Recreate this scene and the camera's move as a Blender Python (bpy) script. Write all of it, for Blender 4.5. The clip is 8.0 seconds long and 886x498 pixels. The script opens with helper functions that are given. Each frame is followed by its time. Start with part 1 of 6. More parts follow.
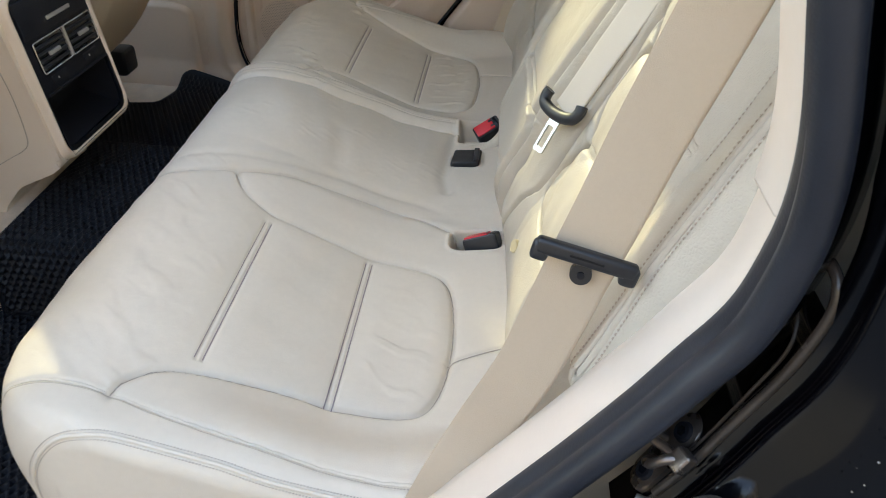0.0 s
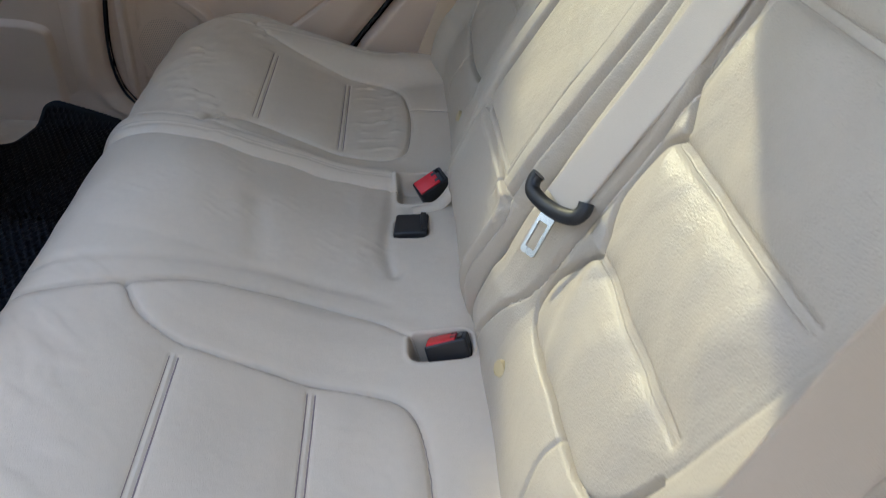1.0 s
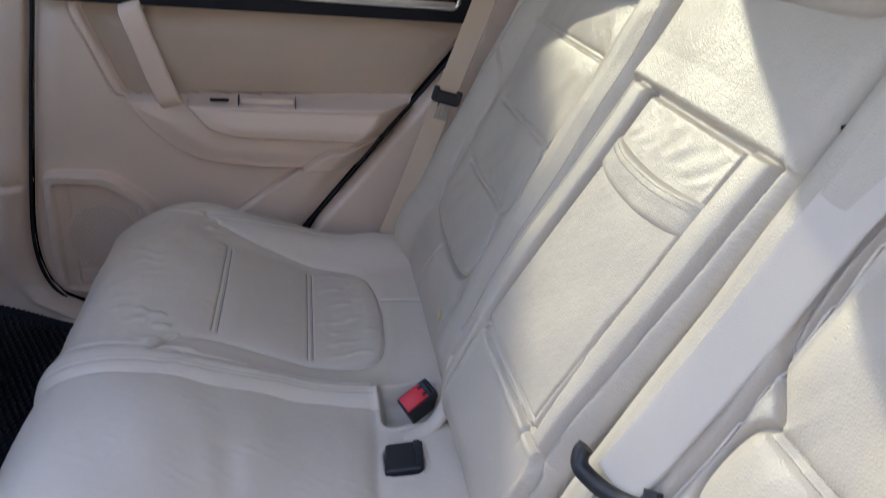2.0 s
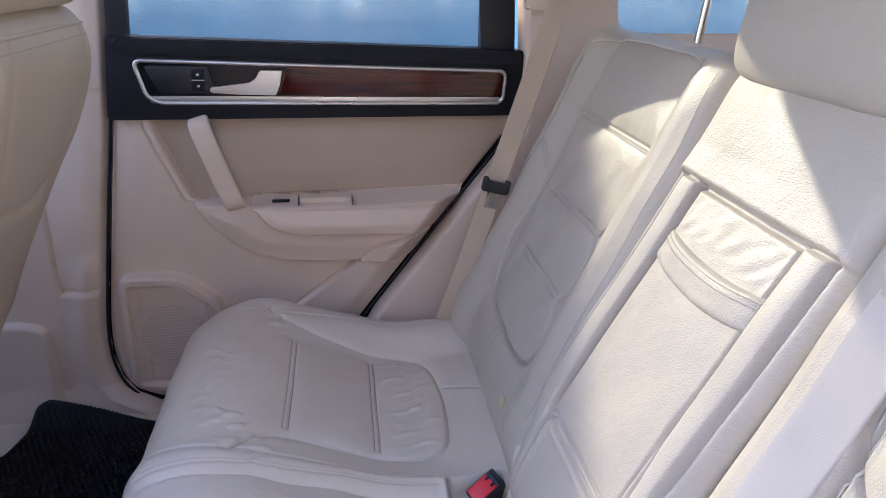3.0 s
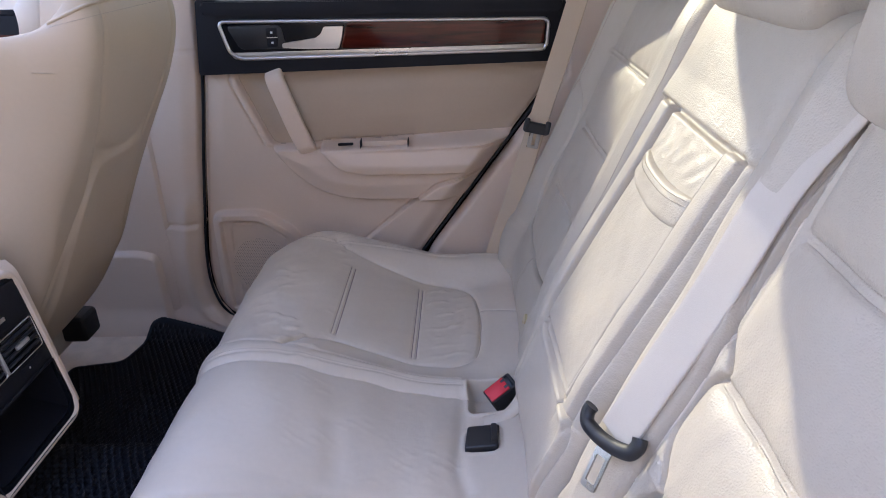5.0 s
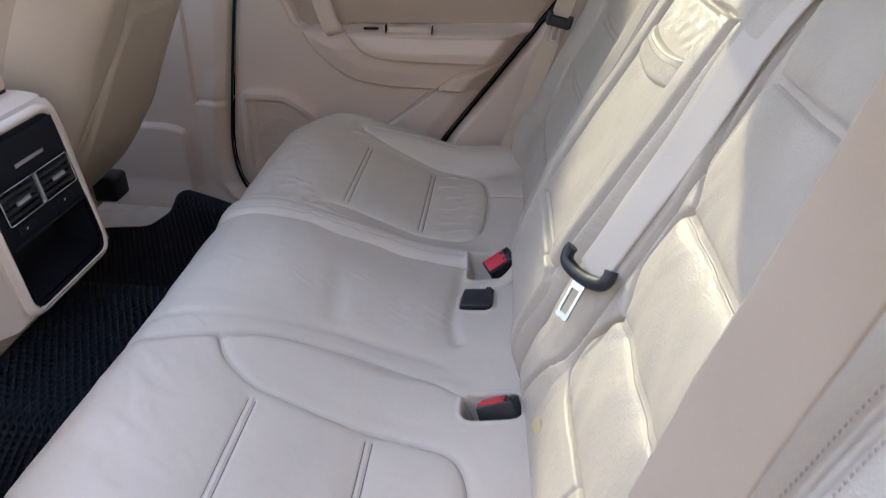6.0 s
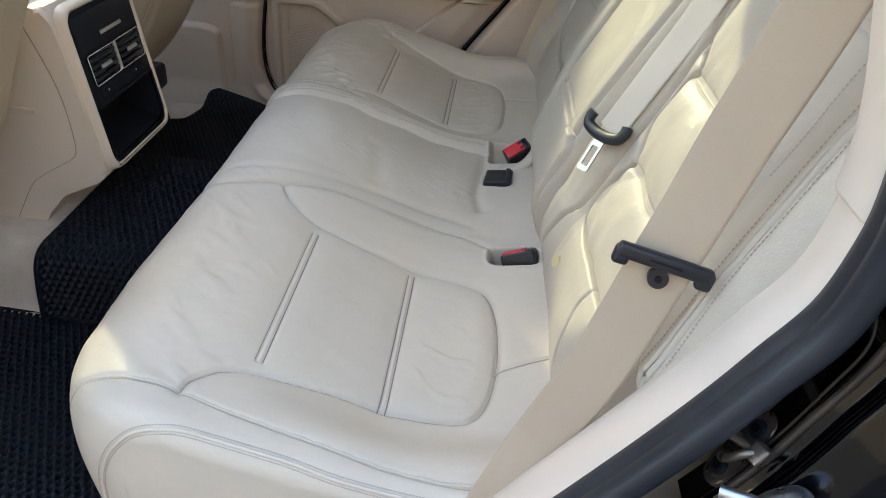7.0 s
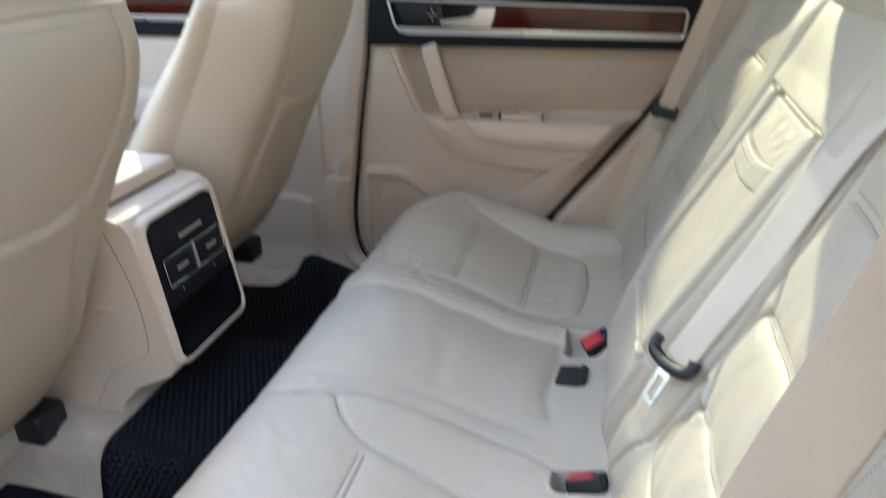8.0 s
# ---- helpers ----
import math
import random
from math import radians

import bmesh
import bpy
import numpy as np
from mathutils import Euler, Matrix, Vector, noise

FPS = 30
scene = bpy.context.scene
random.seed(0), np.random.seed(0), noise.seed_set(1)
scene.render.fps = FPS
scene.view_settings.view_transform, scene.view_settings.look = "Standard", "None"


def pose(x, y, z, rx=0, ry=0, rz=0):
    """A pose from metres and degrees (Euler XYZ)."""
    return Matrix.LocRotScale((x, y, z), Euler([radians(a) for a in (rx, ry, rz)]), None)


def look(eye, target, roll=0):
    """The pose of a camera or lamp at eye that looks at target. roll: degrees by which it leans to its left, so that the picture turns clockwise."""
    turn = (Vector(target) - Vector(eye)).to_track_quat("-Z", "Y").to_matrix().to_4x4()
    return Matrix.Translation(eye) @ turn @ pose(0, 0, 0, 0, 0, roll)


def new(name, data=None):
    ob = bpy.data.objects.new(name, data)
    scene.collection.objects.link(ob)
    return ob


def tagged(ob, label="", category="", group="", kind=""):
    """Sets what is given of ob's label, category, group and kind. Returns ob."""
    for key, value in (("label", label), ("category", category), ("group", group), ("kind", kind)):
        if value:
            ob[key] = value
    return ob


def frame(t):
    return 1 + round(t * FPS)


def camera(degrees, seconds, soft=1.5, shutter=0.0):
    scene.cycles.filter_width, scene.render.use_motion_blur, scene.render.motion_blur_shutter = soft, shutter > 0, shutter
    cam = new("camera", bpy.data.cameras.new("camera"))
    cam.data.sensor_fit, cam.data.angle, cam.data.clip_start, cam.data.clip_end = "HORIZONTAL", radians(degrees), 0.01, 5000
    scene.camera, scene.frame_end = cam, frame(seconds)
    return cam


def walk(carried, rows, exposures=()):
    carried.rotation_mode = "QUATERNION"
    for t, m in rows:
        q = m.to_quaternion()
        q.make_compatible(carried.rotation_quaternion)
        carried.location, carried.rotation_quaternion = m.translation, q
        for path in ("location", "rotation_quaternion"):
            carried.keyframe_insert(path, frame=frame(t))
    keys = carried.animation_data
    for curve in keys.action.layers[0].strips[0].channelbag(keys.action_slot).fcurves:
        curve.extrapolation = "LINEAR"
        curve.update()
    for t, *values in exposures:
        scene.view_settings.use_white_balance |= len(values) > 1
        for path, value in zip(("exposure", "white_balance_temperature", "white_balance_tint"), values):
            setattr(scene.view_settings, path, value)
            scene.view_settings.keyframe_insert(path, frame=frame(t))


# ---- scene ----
from mathutils.bvhtree import BVHTree

cam = camera(64.5, 8.0, soft=0.65, shutter=0.22)
PATH = [
    (0, (0.085, -1.112, 0.994), (-0.001, 0.498, -0.189), 3.5),
    (0.5, (0.071, -0.973, 0.963), (0.085, 0.6, -0.272), 4.7),
    (1, (-0.006, -0.845, 0.989), (0.199, 0.743, -0.211), 6.7),
    (1.5, (-0.066, -0.713, 1.011), (0.294, 0.925, -0.078), 7.7),
    (2, (-0.09, -0.658, 1.05), (0.316, 1.077, 0.142), 6.6),
    (2.2, (-0.109, -0.66, 1.075), (0.29, 1.124, 0.264), 5.9),
    (3.3, (-0.119, -0.678, 1.102), (0.119, 1.162, 0.354), 0.7),
    (3.5, (-0.111, -0.686, 1.1), (0.094, 1.155, 0.345), 0.3),
    (4, (-0.066, -0.732, 1.1), (0.05, 1.11, 0.33), -1.0),
    (4.2, (-0.052, -0.752, 1.1), (0.031, 1.091, 0.326), -1.3),
    (5.3, (0.061, -0.856, 1.078), (-0.044, 0.946, 0.217), -1.1),
    (5.5, (0.069, -0.865, 1.068), (-0.048, 0.923, 0.18), -0.2),
    (6, (0.069, -0.941, 1.02), (-0.058, 0.789, 0.023), 1.6),
    (6.2, (0.062, -0.989, 1.004), (-0.061, 0.719, -0.03), 2.4),
    (6.5, (0.038, -1.053, 0.999), (-0.066, 0.629, -0.077), 3.6),
    (7, (0.013, -1.155, 0.991), (-0.057, 0.501, -0.128), 5.1),
    (7.5, (0.022, -1.149, 1.024), (-0.094, 0.551, -0.022), 4.5),
    (7.8, (0.033, -1.04, 1.104), (-0.174, 0.62, 0.009), 2.7),
    (8, (0.086, -1.016, 1.089), (-0.355, 0.744, 0.247), -0.1),
]
EXPOSURES = [(0.0, 3.44, 8100, 10), (0.5, 3.12, 7850, 9), (1.0, 2.97, 7150, 13), (1.5, 2.91, 6700, 18), (2.2, 3.24, 6450, 22), (3.3, 3.44, 6380, 30), (5.5, 3.34, 6600, 26), (6.0, 3.24, 6900, 21), (6.5, 3.18, 7700, 11), (7.2, 3.32, 7650, 10), (7.6, 3.43, 7650, 9), (8.0, 3.47, 7050, 11)]
walk(cam, [(t, look(eye, target, roll)) for t, eye, target, roll in PATH], EXPOSURES)

# ---- light ----
SUN = Vector((-0.398, 0.794, 0.413)).normalized()      # towards the sun
world = bpy.data.worlds.new("sky")
scene.world = world
world.use_nodes = True
wn = world.node_tree.nodes
sky = wn.new("ShaderNodeTexSky")
sky.sky_type = "NISHITA"
sky.sun_disc = False
sky.sun_elevation = math.asin(SUN.z)
sky.sun_rotation = math.atan2(SUN.x, SUN.y)
wn["Background"].inputs[1].default_value = 0.15
world.node_tree.links.new(sky.outputs[0], wn["Background"].inputs[0])
sun = new("sun", bpy.data.lights.new("sun", "SUN"))
sun.data.energy, sun.data.angle, sun.data.color = 1.24, radians(0.6), (1.0, 0.97, 0.66)
sun.matrix_world = look(SUN * 30, (0, 0, 0))


# ---- materials ----
def material(name, color, rough=0.5, metal=0.0, vary=0.06, vary_scale=6.0, grain=0.0, grain_scale=600.0, grain_kind="noise",
             wrinkle=0.0, wrinkle_scale=60.0, coat=0.0, rough_vary=0.08, specular=0.5, sheen=0.0):
    """Principled material with colour variation at two scales, roughness variation and two scales of relief."""
    m = bpy.data.materials.new(name)
    m.use_nodes = True
    nt = m.node_tree
    n, link = nt.nodes, nt.links.new
    p = n["Principled BSDF"]
    p.inputs["Metallic"].default_value = metal
    p.inputs["Coat Weight"].default_value = coat
    p.inputs["Coat Roughness"].default_value = 0.06
    p.inputs["Specular IOR Level"].default_value = specular
    p.inputs["Sheen Weight"].default_value = sheen
    co = n.new("ShaderNodeTexCoord").outputs["Object"]

    def noise_node(scale, detail=3.0):
        t = n.new("ShaderNodeTexNoise")
        t.inputs["Scale"].default_value, t.inputs["Detail"].default_value = scale, detail
        link(co, t.inputs["Vector"])
        return t.outputs["Fac"]

    big, fine = noise_node(vary_scale, 4.0), noise_node(vary_scale * 22, 3.0)
    add = n.new("ShaderNodeMath")
    add.operation = "MULTIPLY_ADD"
    link(fine, add.inputs[0])
    add.inputs[1].default_value = 0.45
    link(big, add.inputs[2])
    ramp = n.new("ShaderNodeMapRange")
    ramp.inputs["From Min"].default_value, ramp.inputs["From Max"].default_value = 0.4, 1.05
    ramp.inputs["To Min"].default_value, ramp.inputs["To Max"].default_value = 1 - vary, 1 + vary
    link(add.outputs[0], ramp.inputs["Value"])
    mul = n.new("ShaderNodeVectorMath")
    mul.operation = "SCALE"
    mul.inputs[0].default_value = color
    link(ramp.outputs[0], mul.inputs["Scale"])
    link(mul.outputs[0], p.inputs["Base Color"])
    rr = n.new("ShaderNodeMapRange")
    rr.inputs["From Min"].default_value, rr.inputs["From Max"].default_value = 0.3, 0.7
    rr.inputs["To Min"].default_value, rr.inputs["To Max"].default_value = max(rough - rough_vary, 0.02), min(rough + rough_vary, 1)
    link(big, rr.inputs["Value"])
    link(rr.outputs[0], p.inputs["Roughness"])
    last = None
    if wrinkle:
        b = n.new("ShaderNodeBump")
        b.inputs["Strength"].default_value, b.inputs["Distance"].default_value = wrinkle, 0.002
        link(noise_node(wrinkle_scale, 3.0), b.inputs["Height"])
        last = b
    if grain:
        b = n.new("ShaderNodeBump")
        b.inputs["Strength"].default_value, b.inputs["Distance"].default_value = grain, 0.0006
        if grain_kind == "leather":
            v = n.new("ShaderNodeTexVoronoi")
            v.feature = "DISTANCE_TO_EDGE"
            v.inputs["Scale"].default_value = grain_scale
            warp = n.new("ShaderNodeVectorMath")
            warp.operation = "MULTIPLY_ADD"
            nz = n.new("ShaderNodeTexNoise")
            nz.inputs["Scale"].default_value = grain_scale * 0.7
            link(co, nz.inputs["Vector"])
            link(nz.outputs["Color"], warp.inputs[0])
            warp.inputs[1].default_value = (0.002, 0.002, 0.002)
            link(co, warp.inputs[2])
            link(warp.outputs[0], v.inputs["Vector"])
            mr = n.new("ShaderNodeMapRange")
            mr.inputs["From Max"].default_value = 0.5
            link(v.outputs["Distance"], mr.inputs["Value"])
            link(mr.outputs[0], b.inputs["Height"])
        else:
            link(noise_node(grain_scale, 2.0), b.inputs["Height"])
        if last:
            link(last.outputs[0], b.inputs["Normal"])
        last = b
    if last:
        link(last.outputs[0], p.inputs["Normal"])
    return m


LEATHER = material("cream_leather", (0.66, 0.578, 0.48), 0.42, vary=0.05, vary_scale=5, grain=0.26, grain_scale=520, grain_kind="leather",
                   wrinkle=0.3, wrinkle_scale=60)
# same cream leather in coarser grain, darkened to stand for shade on the backs
LEATHER_SHADED = material("cream_leather_shaded", (0.505, 0.447, 0.368), 0.45, vary=0.05, vary_scale=5, grain=0.5, grain_scale=300, grain_kind="leather",
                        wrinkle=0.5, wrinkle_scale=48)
SHELL = material("beige_seat_shell", (0.56, 0.45, 0.335), 0.5, vary=0.04, grain=0.25, grain_scale=700)
THREAD_CREASE = material("beige_thread_and_crease", (0.44, 0.365, 0.30), 0.7, vary=0.1, vary_scale=60)
THREAD_PALE = material("cream_thread", (0.56, 0.49, 0.41), 0.7, vary=0.1, vary_scale=60)
DARK_THREAD_CREASE = material("violet_thread_and_crease", (0.30, 0.235, 0.235), 0.7, vary=0.1, vary_scale=60)
TRIM = material("beige_plastic_trim", (0.72, 0.575, 0.465), 0.50, vary=0.03, grain=0.3, grain_scale=900)
TRIM_LIGHT = material("pale_beige_trim", (0.75, 0.61, 0.485), 0.5, vary=0.03, grain=0.25, grain_scale=900)
CLOTH_TRIM = material("beige_vinyl_insert", (0.50, 0.395, 0.30), 0.52, vary=0.04, grain=0.3, grain_scale=700)
CARPET = material("beige_carpet", (0.70, 0.56, 0.44), 0.95, vary=0.16, vary_scale=25, grain=0.9, grain_scale=900, wrinkle=0.5, wrinkle_scale=220, sheen=0.3)
HEADLINER = material("pale_headliner", (0.62, 0.57, 0.49), 0.9, vary=0.03, grain=0.4, grain_scale=500)
WEBBING = material("beige_webbing", (0.53, 0.42, 0.31), 0.62, vary=0.04, vary_scale=14, grain=0.5, grain_scale=1100, sheen=0.2)
WEBBING_PALE = material("cream_webbing", (0.60, 0.54, 0.47), 0.6, vary=0.03, vary_scale=14, grain=0.4, grain_scale=1100, sheen=0.2)
BLACK = material("black_plastic", (0.014, 0.016, 0.021), 0.42, vary=0.1, vary_scale=20, grain=0.25, grain_scale=900)
DARK = material("dark_soft_plastic", (0.008, 0.009, 0.014), 0.6, vary=0.1, vary_scale=12, grain=0.4, grain_scale=900, specular=0.28)
GLOSS = material("gloss_black", (0.006, 0.008, 0.012), 0.15, vary=0.1, vary_scale=20, specular=0.28)
RUBBER = material("black_rubber_seal", (0.012, 0.015, 0.023), 0.45, vary=0.15, vary_scale=15, grain=0.3, grain_scale=500)
PAINT = material("black_car_paint", (0.0012, 0.0012, 0.002), 0.10, vary=0.3, vary_scale=18, rough_vary=0.05, specular=0.5)
# black paint with the beige interior's reflection put into its colour
PAINT_REFLECTION = material("black_paint_reflection", (0.055, 0.043, 0.036), 0.20, vary=0.4, vary_scale=40, specular=0.5)
EVA = material("black_ribbed_mat", (0.0055, 0.0075, 0.0125), 0.42, specular=0.22, vary=0.2, vary_scale=16, grain=0.4, grain_scale=700)
CHROME = material("polished_steel", (0.72, 0.71, 0.69), 0.16, metal=1.0, vary=0.05)
LATCH = material("brushed_latch_steel", (0.42, 0.41, 0.40), 0.27, metal=1.0, vary=0.08)
BLACK_STEEL = material("worn_black_steel", (0.21, 0.17, 0.145), 0.30, metal=0.8, vary=0.4, vary_scale=60, grain=0.3, grain_scale=500)
ROUGH_STEEL = material("rough_steel", (0.62, 0.63, 0.66), 0.34, metal=1.0, vary=0.25, vary_scale=50, grain=0.5, grain_scale=400)
DUST = material("dust", (0.5, 0.48, 0.45), 0.9, vary=0.2)
SATIN = material("satin_silver", (0.66, 0.65, 0.64), 0.32, metal=0.85, vary=0.03)
RED = material("red_plastic", (0.74, 0.02, 0.035), 0.4, vary=0.06, vary_scale=30)
BUTTON_BEIGE = material("beige_badge", (0.60, 0.5, 0.3), 0.4, vary=0.05, vary_scale=60)
GRILLE = material("grille_holes", (0.36, 0.285, 0.225), 0.8)
WHITE_PRINT = material("white_print", (0.6, 0.62, 0.64), 0.6, vary=0.02)
BLUE_WALL = material("blue_painted_wall", (0.16, 0.345, 0.41), 0.7, vary=0.16, vary_scale=1.3, grain=0.2, grain_scale=60)
LINING = material("pale_lining_plastic", (0.72, 0.61, 0.515), 0.5, vary=0.03, grain=0.25, grain_scale=900)
UNSEEN_WALL = material("warm_grey_plaster", (0.140, 0.126, 0.115), 0.9, vary=0.25, vary_scale=2, grain=0.6, grain_scale=60)
GROUND = material("grey_asphalt", (0.085, 0.085, 0.087), 0.9, vary=0.15, vary_scale=3, grain=0.6, grain_scale=120)


def wood_material():
    m = material("red_lacquered_wood", (0.10, 0.02, 0.012), 0.16, coat=0.35, vary=0.05, specular=0.3)
    nt = m.node_tree
    n, link = nt.nodes, nt.links.new
    co = n.new("ShaderNodeTexCoord")
    mp = n.new("ShaderNodeMapping")
    mp.inputs["Scale"].default_value = (1.0, 1, 15)
    link(co.outputs["Object"], mp.inputs["Vector"])
    w = n.new("ShaderNodeTexNoise")
    w.inputs["Scale"].default_value, w.inputs["Detail"].default_value, w.inputs["Distortion"].default_value = 5, 6, 1.2
    link(mp.outputs[0], w.inputs["Vector"])
    r = n.new("ShaderNodeValToRGB")
    r.color_ramp.elements[0].position, r.color_ramp.elements[0].color = 0.30, (0.016, 0.003, 0.002, 1)
    r.color_ramp.elements[1].position, r.color_ramp.elements[1].color = 0.70, (0.105, 0.014, 0.008, 1)
    link(w.outputs["Fac"], r.inputs[0])
    link(r.outputs[0], n["Principled BSDF"].inputs["Base Color"])
    return m


WOOD = wood_material()


def glass_material():
    """Tinted car glass, beaded with water and a thin haze of dirt."""
    m = bpy.data.materials.new("wet_tinted_glass")
    m.use_nodes = True
    nt = m.node_tree
    n, link = nt.nodes, nt.links.new
    out = n["Material Output"]
    n.remove(n["Principled BSDF"])
    co = n.new("ShaderNodeTexCoord").outputs["Object"]
    clear, gloss, film = n.new("ShaderNodeBsdfTransparent"), n.new("ShaderNodeBsdfGlossy"), n.new("ShaderNodeBsdfTranslucent")
    white = n.new("ShaderNodeBsdfDiffuse")
    clear.inputs[0].default_value = (0.61, 0.635, 0.645, 1)
    gloss.inputs["Roughness"].default_value = 0.03
    film.inputs[0].default_value = (0.55, 0.68, 0.78, 1)
    white.inputs[0].default_value = (0.5, 0.6, 0.68, 1)
    drops = n.new("ShaderNodeTexVoronoi")
    drops.inputs["Scale"].default_value = 420
    streak = n.new("ShaderNodeTexNoise")
    mp = n.new("ShaderNodeMapping")
    mp.inputs["Scale"].default_value = (26, 26, 5)
    link(co, mp.inputs["Vector"])
    link(mp.outputs[0], streak.inputs["Vector"])
    streak.inputs["Scale"].default_value, streak.inputs["Detail"].default_value = 1.0, 6
    big = n.new("ShaderNodeTexNoise")
    big.inputs["Scale"].default_value, big.inputs["Detail"].default_value = 5, 3
    link(co, drops.inputs["Vector"])
    link(co, big.inputs["Vector"])
    dr = n.new("ShaderNodeMapRange")
    dr.inputs["From Min"].default_value, dr.inputs["From Max"].default_value = 0.35, 0.1
    dr.inputs["To Max"].default_value = 0.55
    link(drops.outputs["Distance"], dr.inputs["Value"])
    st = n.new("ShaderNodeMapRange")
    st.inputs["From Min"].default_value, st.inputs["From Max"].default_value = 0.48, 0.72
    st.inputs["To Max"].default_value = 0.25
    link(streak.outputs["Fac"], st.inputs["Value"])
    bg = n.new("ShaderNodeMapRange")
    bg.inputs["From Min"].default_value, bg.inputs["From Max"].default_value = 0.38, 0.62
    link(big.outputs["Fac"], bg.inputs["Value"])
    a = n.new("ShaderNodeMath")
    a.operation = "MAXIMUM"
    link(dr.outputs[0], a.inputs[0])
    link(st.outputs[0], a.inputs[1])
    b = n.new("ShaderNodeMath")
    b.operation = "MULTIPLY"
    link(a.outputs[0], b.inputs[0])
    link(bg.outputs[0], b.inputs[1])
    haze = n.new("ShaderNodeMath")
    haze.operation = "ADD"
    haze.inputs[1].default_value = 0.06
    link(b.outputs[0], haze.inputs[0])
    both = n.new("ShaderNodeMixShader")
    both.inputs[0].default_value = 0.5
    link(film.outputs[0], both.inputs[1])
    link(white.outputs[0], both.inputs[2])
    mix = n.new("ShaderNodeMixShader")
    link(haze.outputs[0], mix.inputs[0])
    link(clear.outputs[0], mix.inputs[1])
    link(both.outputs[0], mix.inputs[2])
    fr = n.new("ShaderNodeFresnel")
    fr.inputs[0].default_value = 1.45
    mix2 = n.new("ShaderNodeMixShader")
    link(fr.outputs[0], mix2.inputs[0])
    link(mix.outputs[0], mix2.inputs[1])
    link(gloss.outputs[0], mix2.inputs[2])
    link(mix2.outputs[0], out.inputs[0])
    return m


GLASS = glass_material()


def clear_glass():
    """Plain green-tinted car glass."""
    m = bpy.data.materials.new("tinted_car_glass")
    m.use_nodes = True
    n, link = m.node_tree.nodes, m.node_tree.links.new
    n.remove(n["Principled BSDF"])
    clear, gloss, fr, mix = n.new("ShaderNodeBsdfTransparent"), n.new("ShaderNodeBsdfGlossy"), n.new("ShaderNodeFresnel"), n.new("ShaderNodeMixShader")
    clear.inputs[0].default_value = (0.80, 0.84, 0.82, 1)
    gloss.inputs["Roughness"].default_value = 0.02
    fr.inputs[0].default_value = 1.45
    link(fr.outputs[0], mix.inputs[0])
    link(clear.outputs[0], mix.inputs[1])
    link(gloss.outputs[0], mix.inputs[2])
    link(mix.outputs[0], n["Material Output"].inputs[0])
    return m


CLEAR_GLASS = clear_glass()


# ---- mesh tools ----
def thing(name, base, label, category, group="", kind=""):
    ob = new(name)
    ob.location = base
    ob.empty_display_size = 0.05
    return tagged(ob, label, category, group, kind)


def link_mesh(name, me, mat, parent=None, label="", smooth=True):
    me.materials.append(mat)
    if smooth:
        me.polygons.foreach_set("use_smooth", [True] * len(me.polygons))
    ob = new(name, me)
    if parent is not None:
        at = Vector(parent.location)                       # every mesh keeps its places in world metres
        ob.parent = parent
        ob.matrix_parent_inverse = Matrix.Translation(-at)
    if label:
        ob["label"] = label
    return ob


def part(name, bm, mat, parent=None, label="", smooth=True, sharp=35):
    bmesh.ops.recalc_face_normals(bm, faces=bm.faces)
    me = bpy.data.meshes.new(name)
    bm.to_mesh(me)
    bm.free()
    ob = link_mesh(name, me, mat, parent, label, smooth)
    if smooth:
        me.set_sharp_from_angle(angle=radians(sharp))
    return ob


def raw(name, verts, faces, mat, parent=None, label="", smooth=True):
    me = bpy.data.meshes.new(name)
    me.from_pydata([tuple(v) for v in verts], [], faces)
    me.update()
    return link_mesh(name, me, mat, parent, label, smooth)


def grid(name, P, mat, parent=None, label="", keep=None, flip=False, closed_u=False):
    """A smooth sheet through an array of points (rows, columns, 3); keep: which cells stay."""
    r, c = P.shape[:2]
    i = np.arange(r * c).reshape(r, c)
    if closed_u:
        i = np.vstack([i, i[:1]])
    q = np.stack([i[:-1, :-1], i[1:, :-1], i[1:, 1:], i[:-1, 1:]], -1)
    q = q[keep] if keep is not None else q.reshape(-1, 4)
    if flip:
        q = q[:, ::-1]
    used, inv = np.unique(q.ravel(), return_inverse=True)
    q = inv.reshape(-1, 4)
    v = P.reshape(-1, 3)[used]
    me = bpy.data.meshes.new(name)
    me.vertices.add(len(v))
    me.vertices.foreach_set("co", np.ascontiguousarray(v, dtype=np.float32).ravel())
    me.loops.add(q.size)
    me.loops.foreach_set("vertex_index", np.ascontiguousarray(q, dtype=np.int32).ravel())
    me.polygons.add(len(q))
    me.polygons.foreach_set("loop_start", np.arange(0, q.size, 4, dtype=np.int32))
    me.update(calc_edges=True)
    me.validate()
    return link_mesh(name, me, mat, parent, label)


def spline(pts, step=0.004):
    """Catmull-Rom through control points, resampled at even steps."""
    p = np.array(pts, float)
    p = np.vstack([2 * p[0] - p[1], p, 2 * p[-1] - p[-2]])
    out = []
    for a, b, c, d in zip(p[:-3], p[1:-2], p[2:-1], p[3:]):
        t = np.linspace(0, 1, 24, endpoint=False)[:, None]
        out.append(0.5 * (2 * b + (c - a) * t + (2 * a - 5 * b + 4 * c - d) * t**2 + (3 * b - a - 3 * c + d) * t**3))
    q = np.vstack(out + [p[-2:-1]])
    s = np.r_[0, np.cumsum(np.linalg.norm(np.diff(q, axis=0), axis=1))]
    n = max(2, int(round(s[-1] / step)) + 1)
    return np.stack([np.interp(np.linspace(0, s[-1], n), s, q[:, k]) for k in range(q.shape[1])], 1)


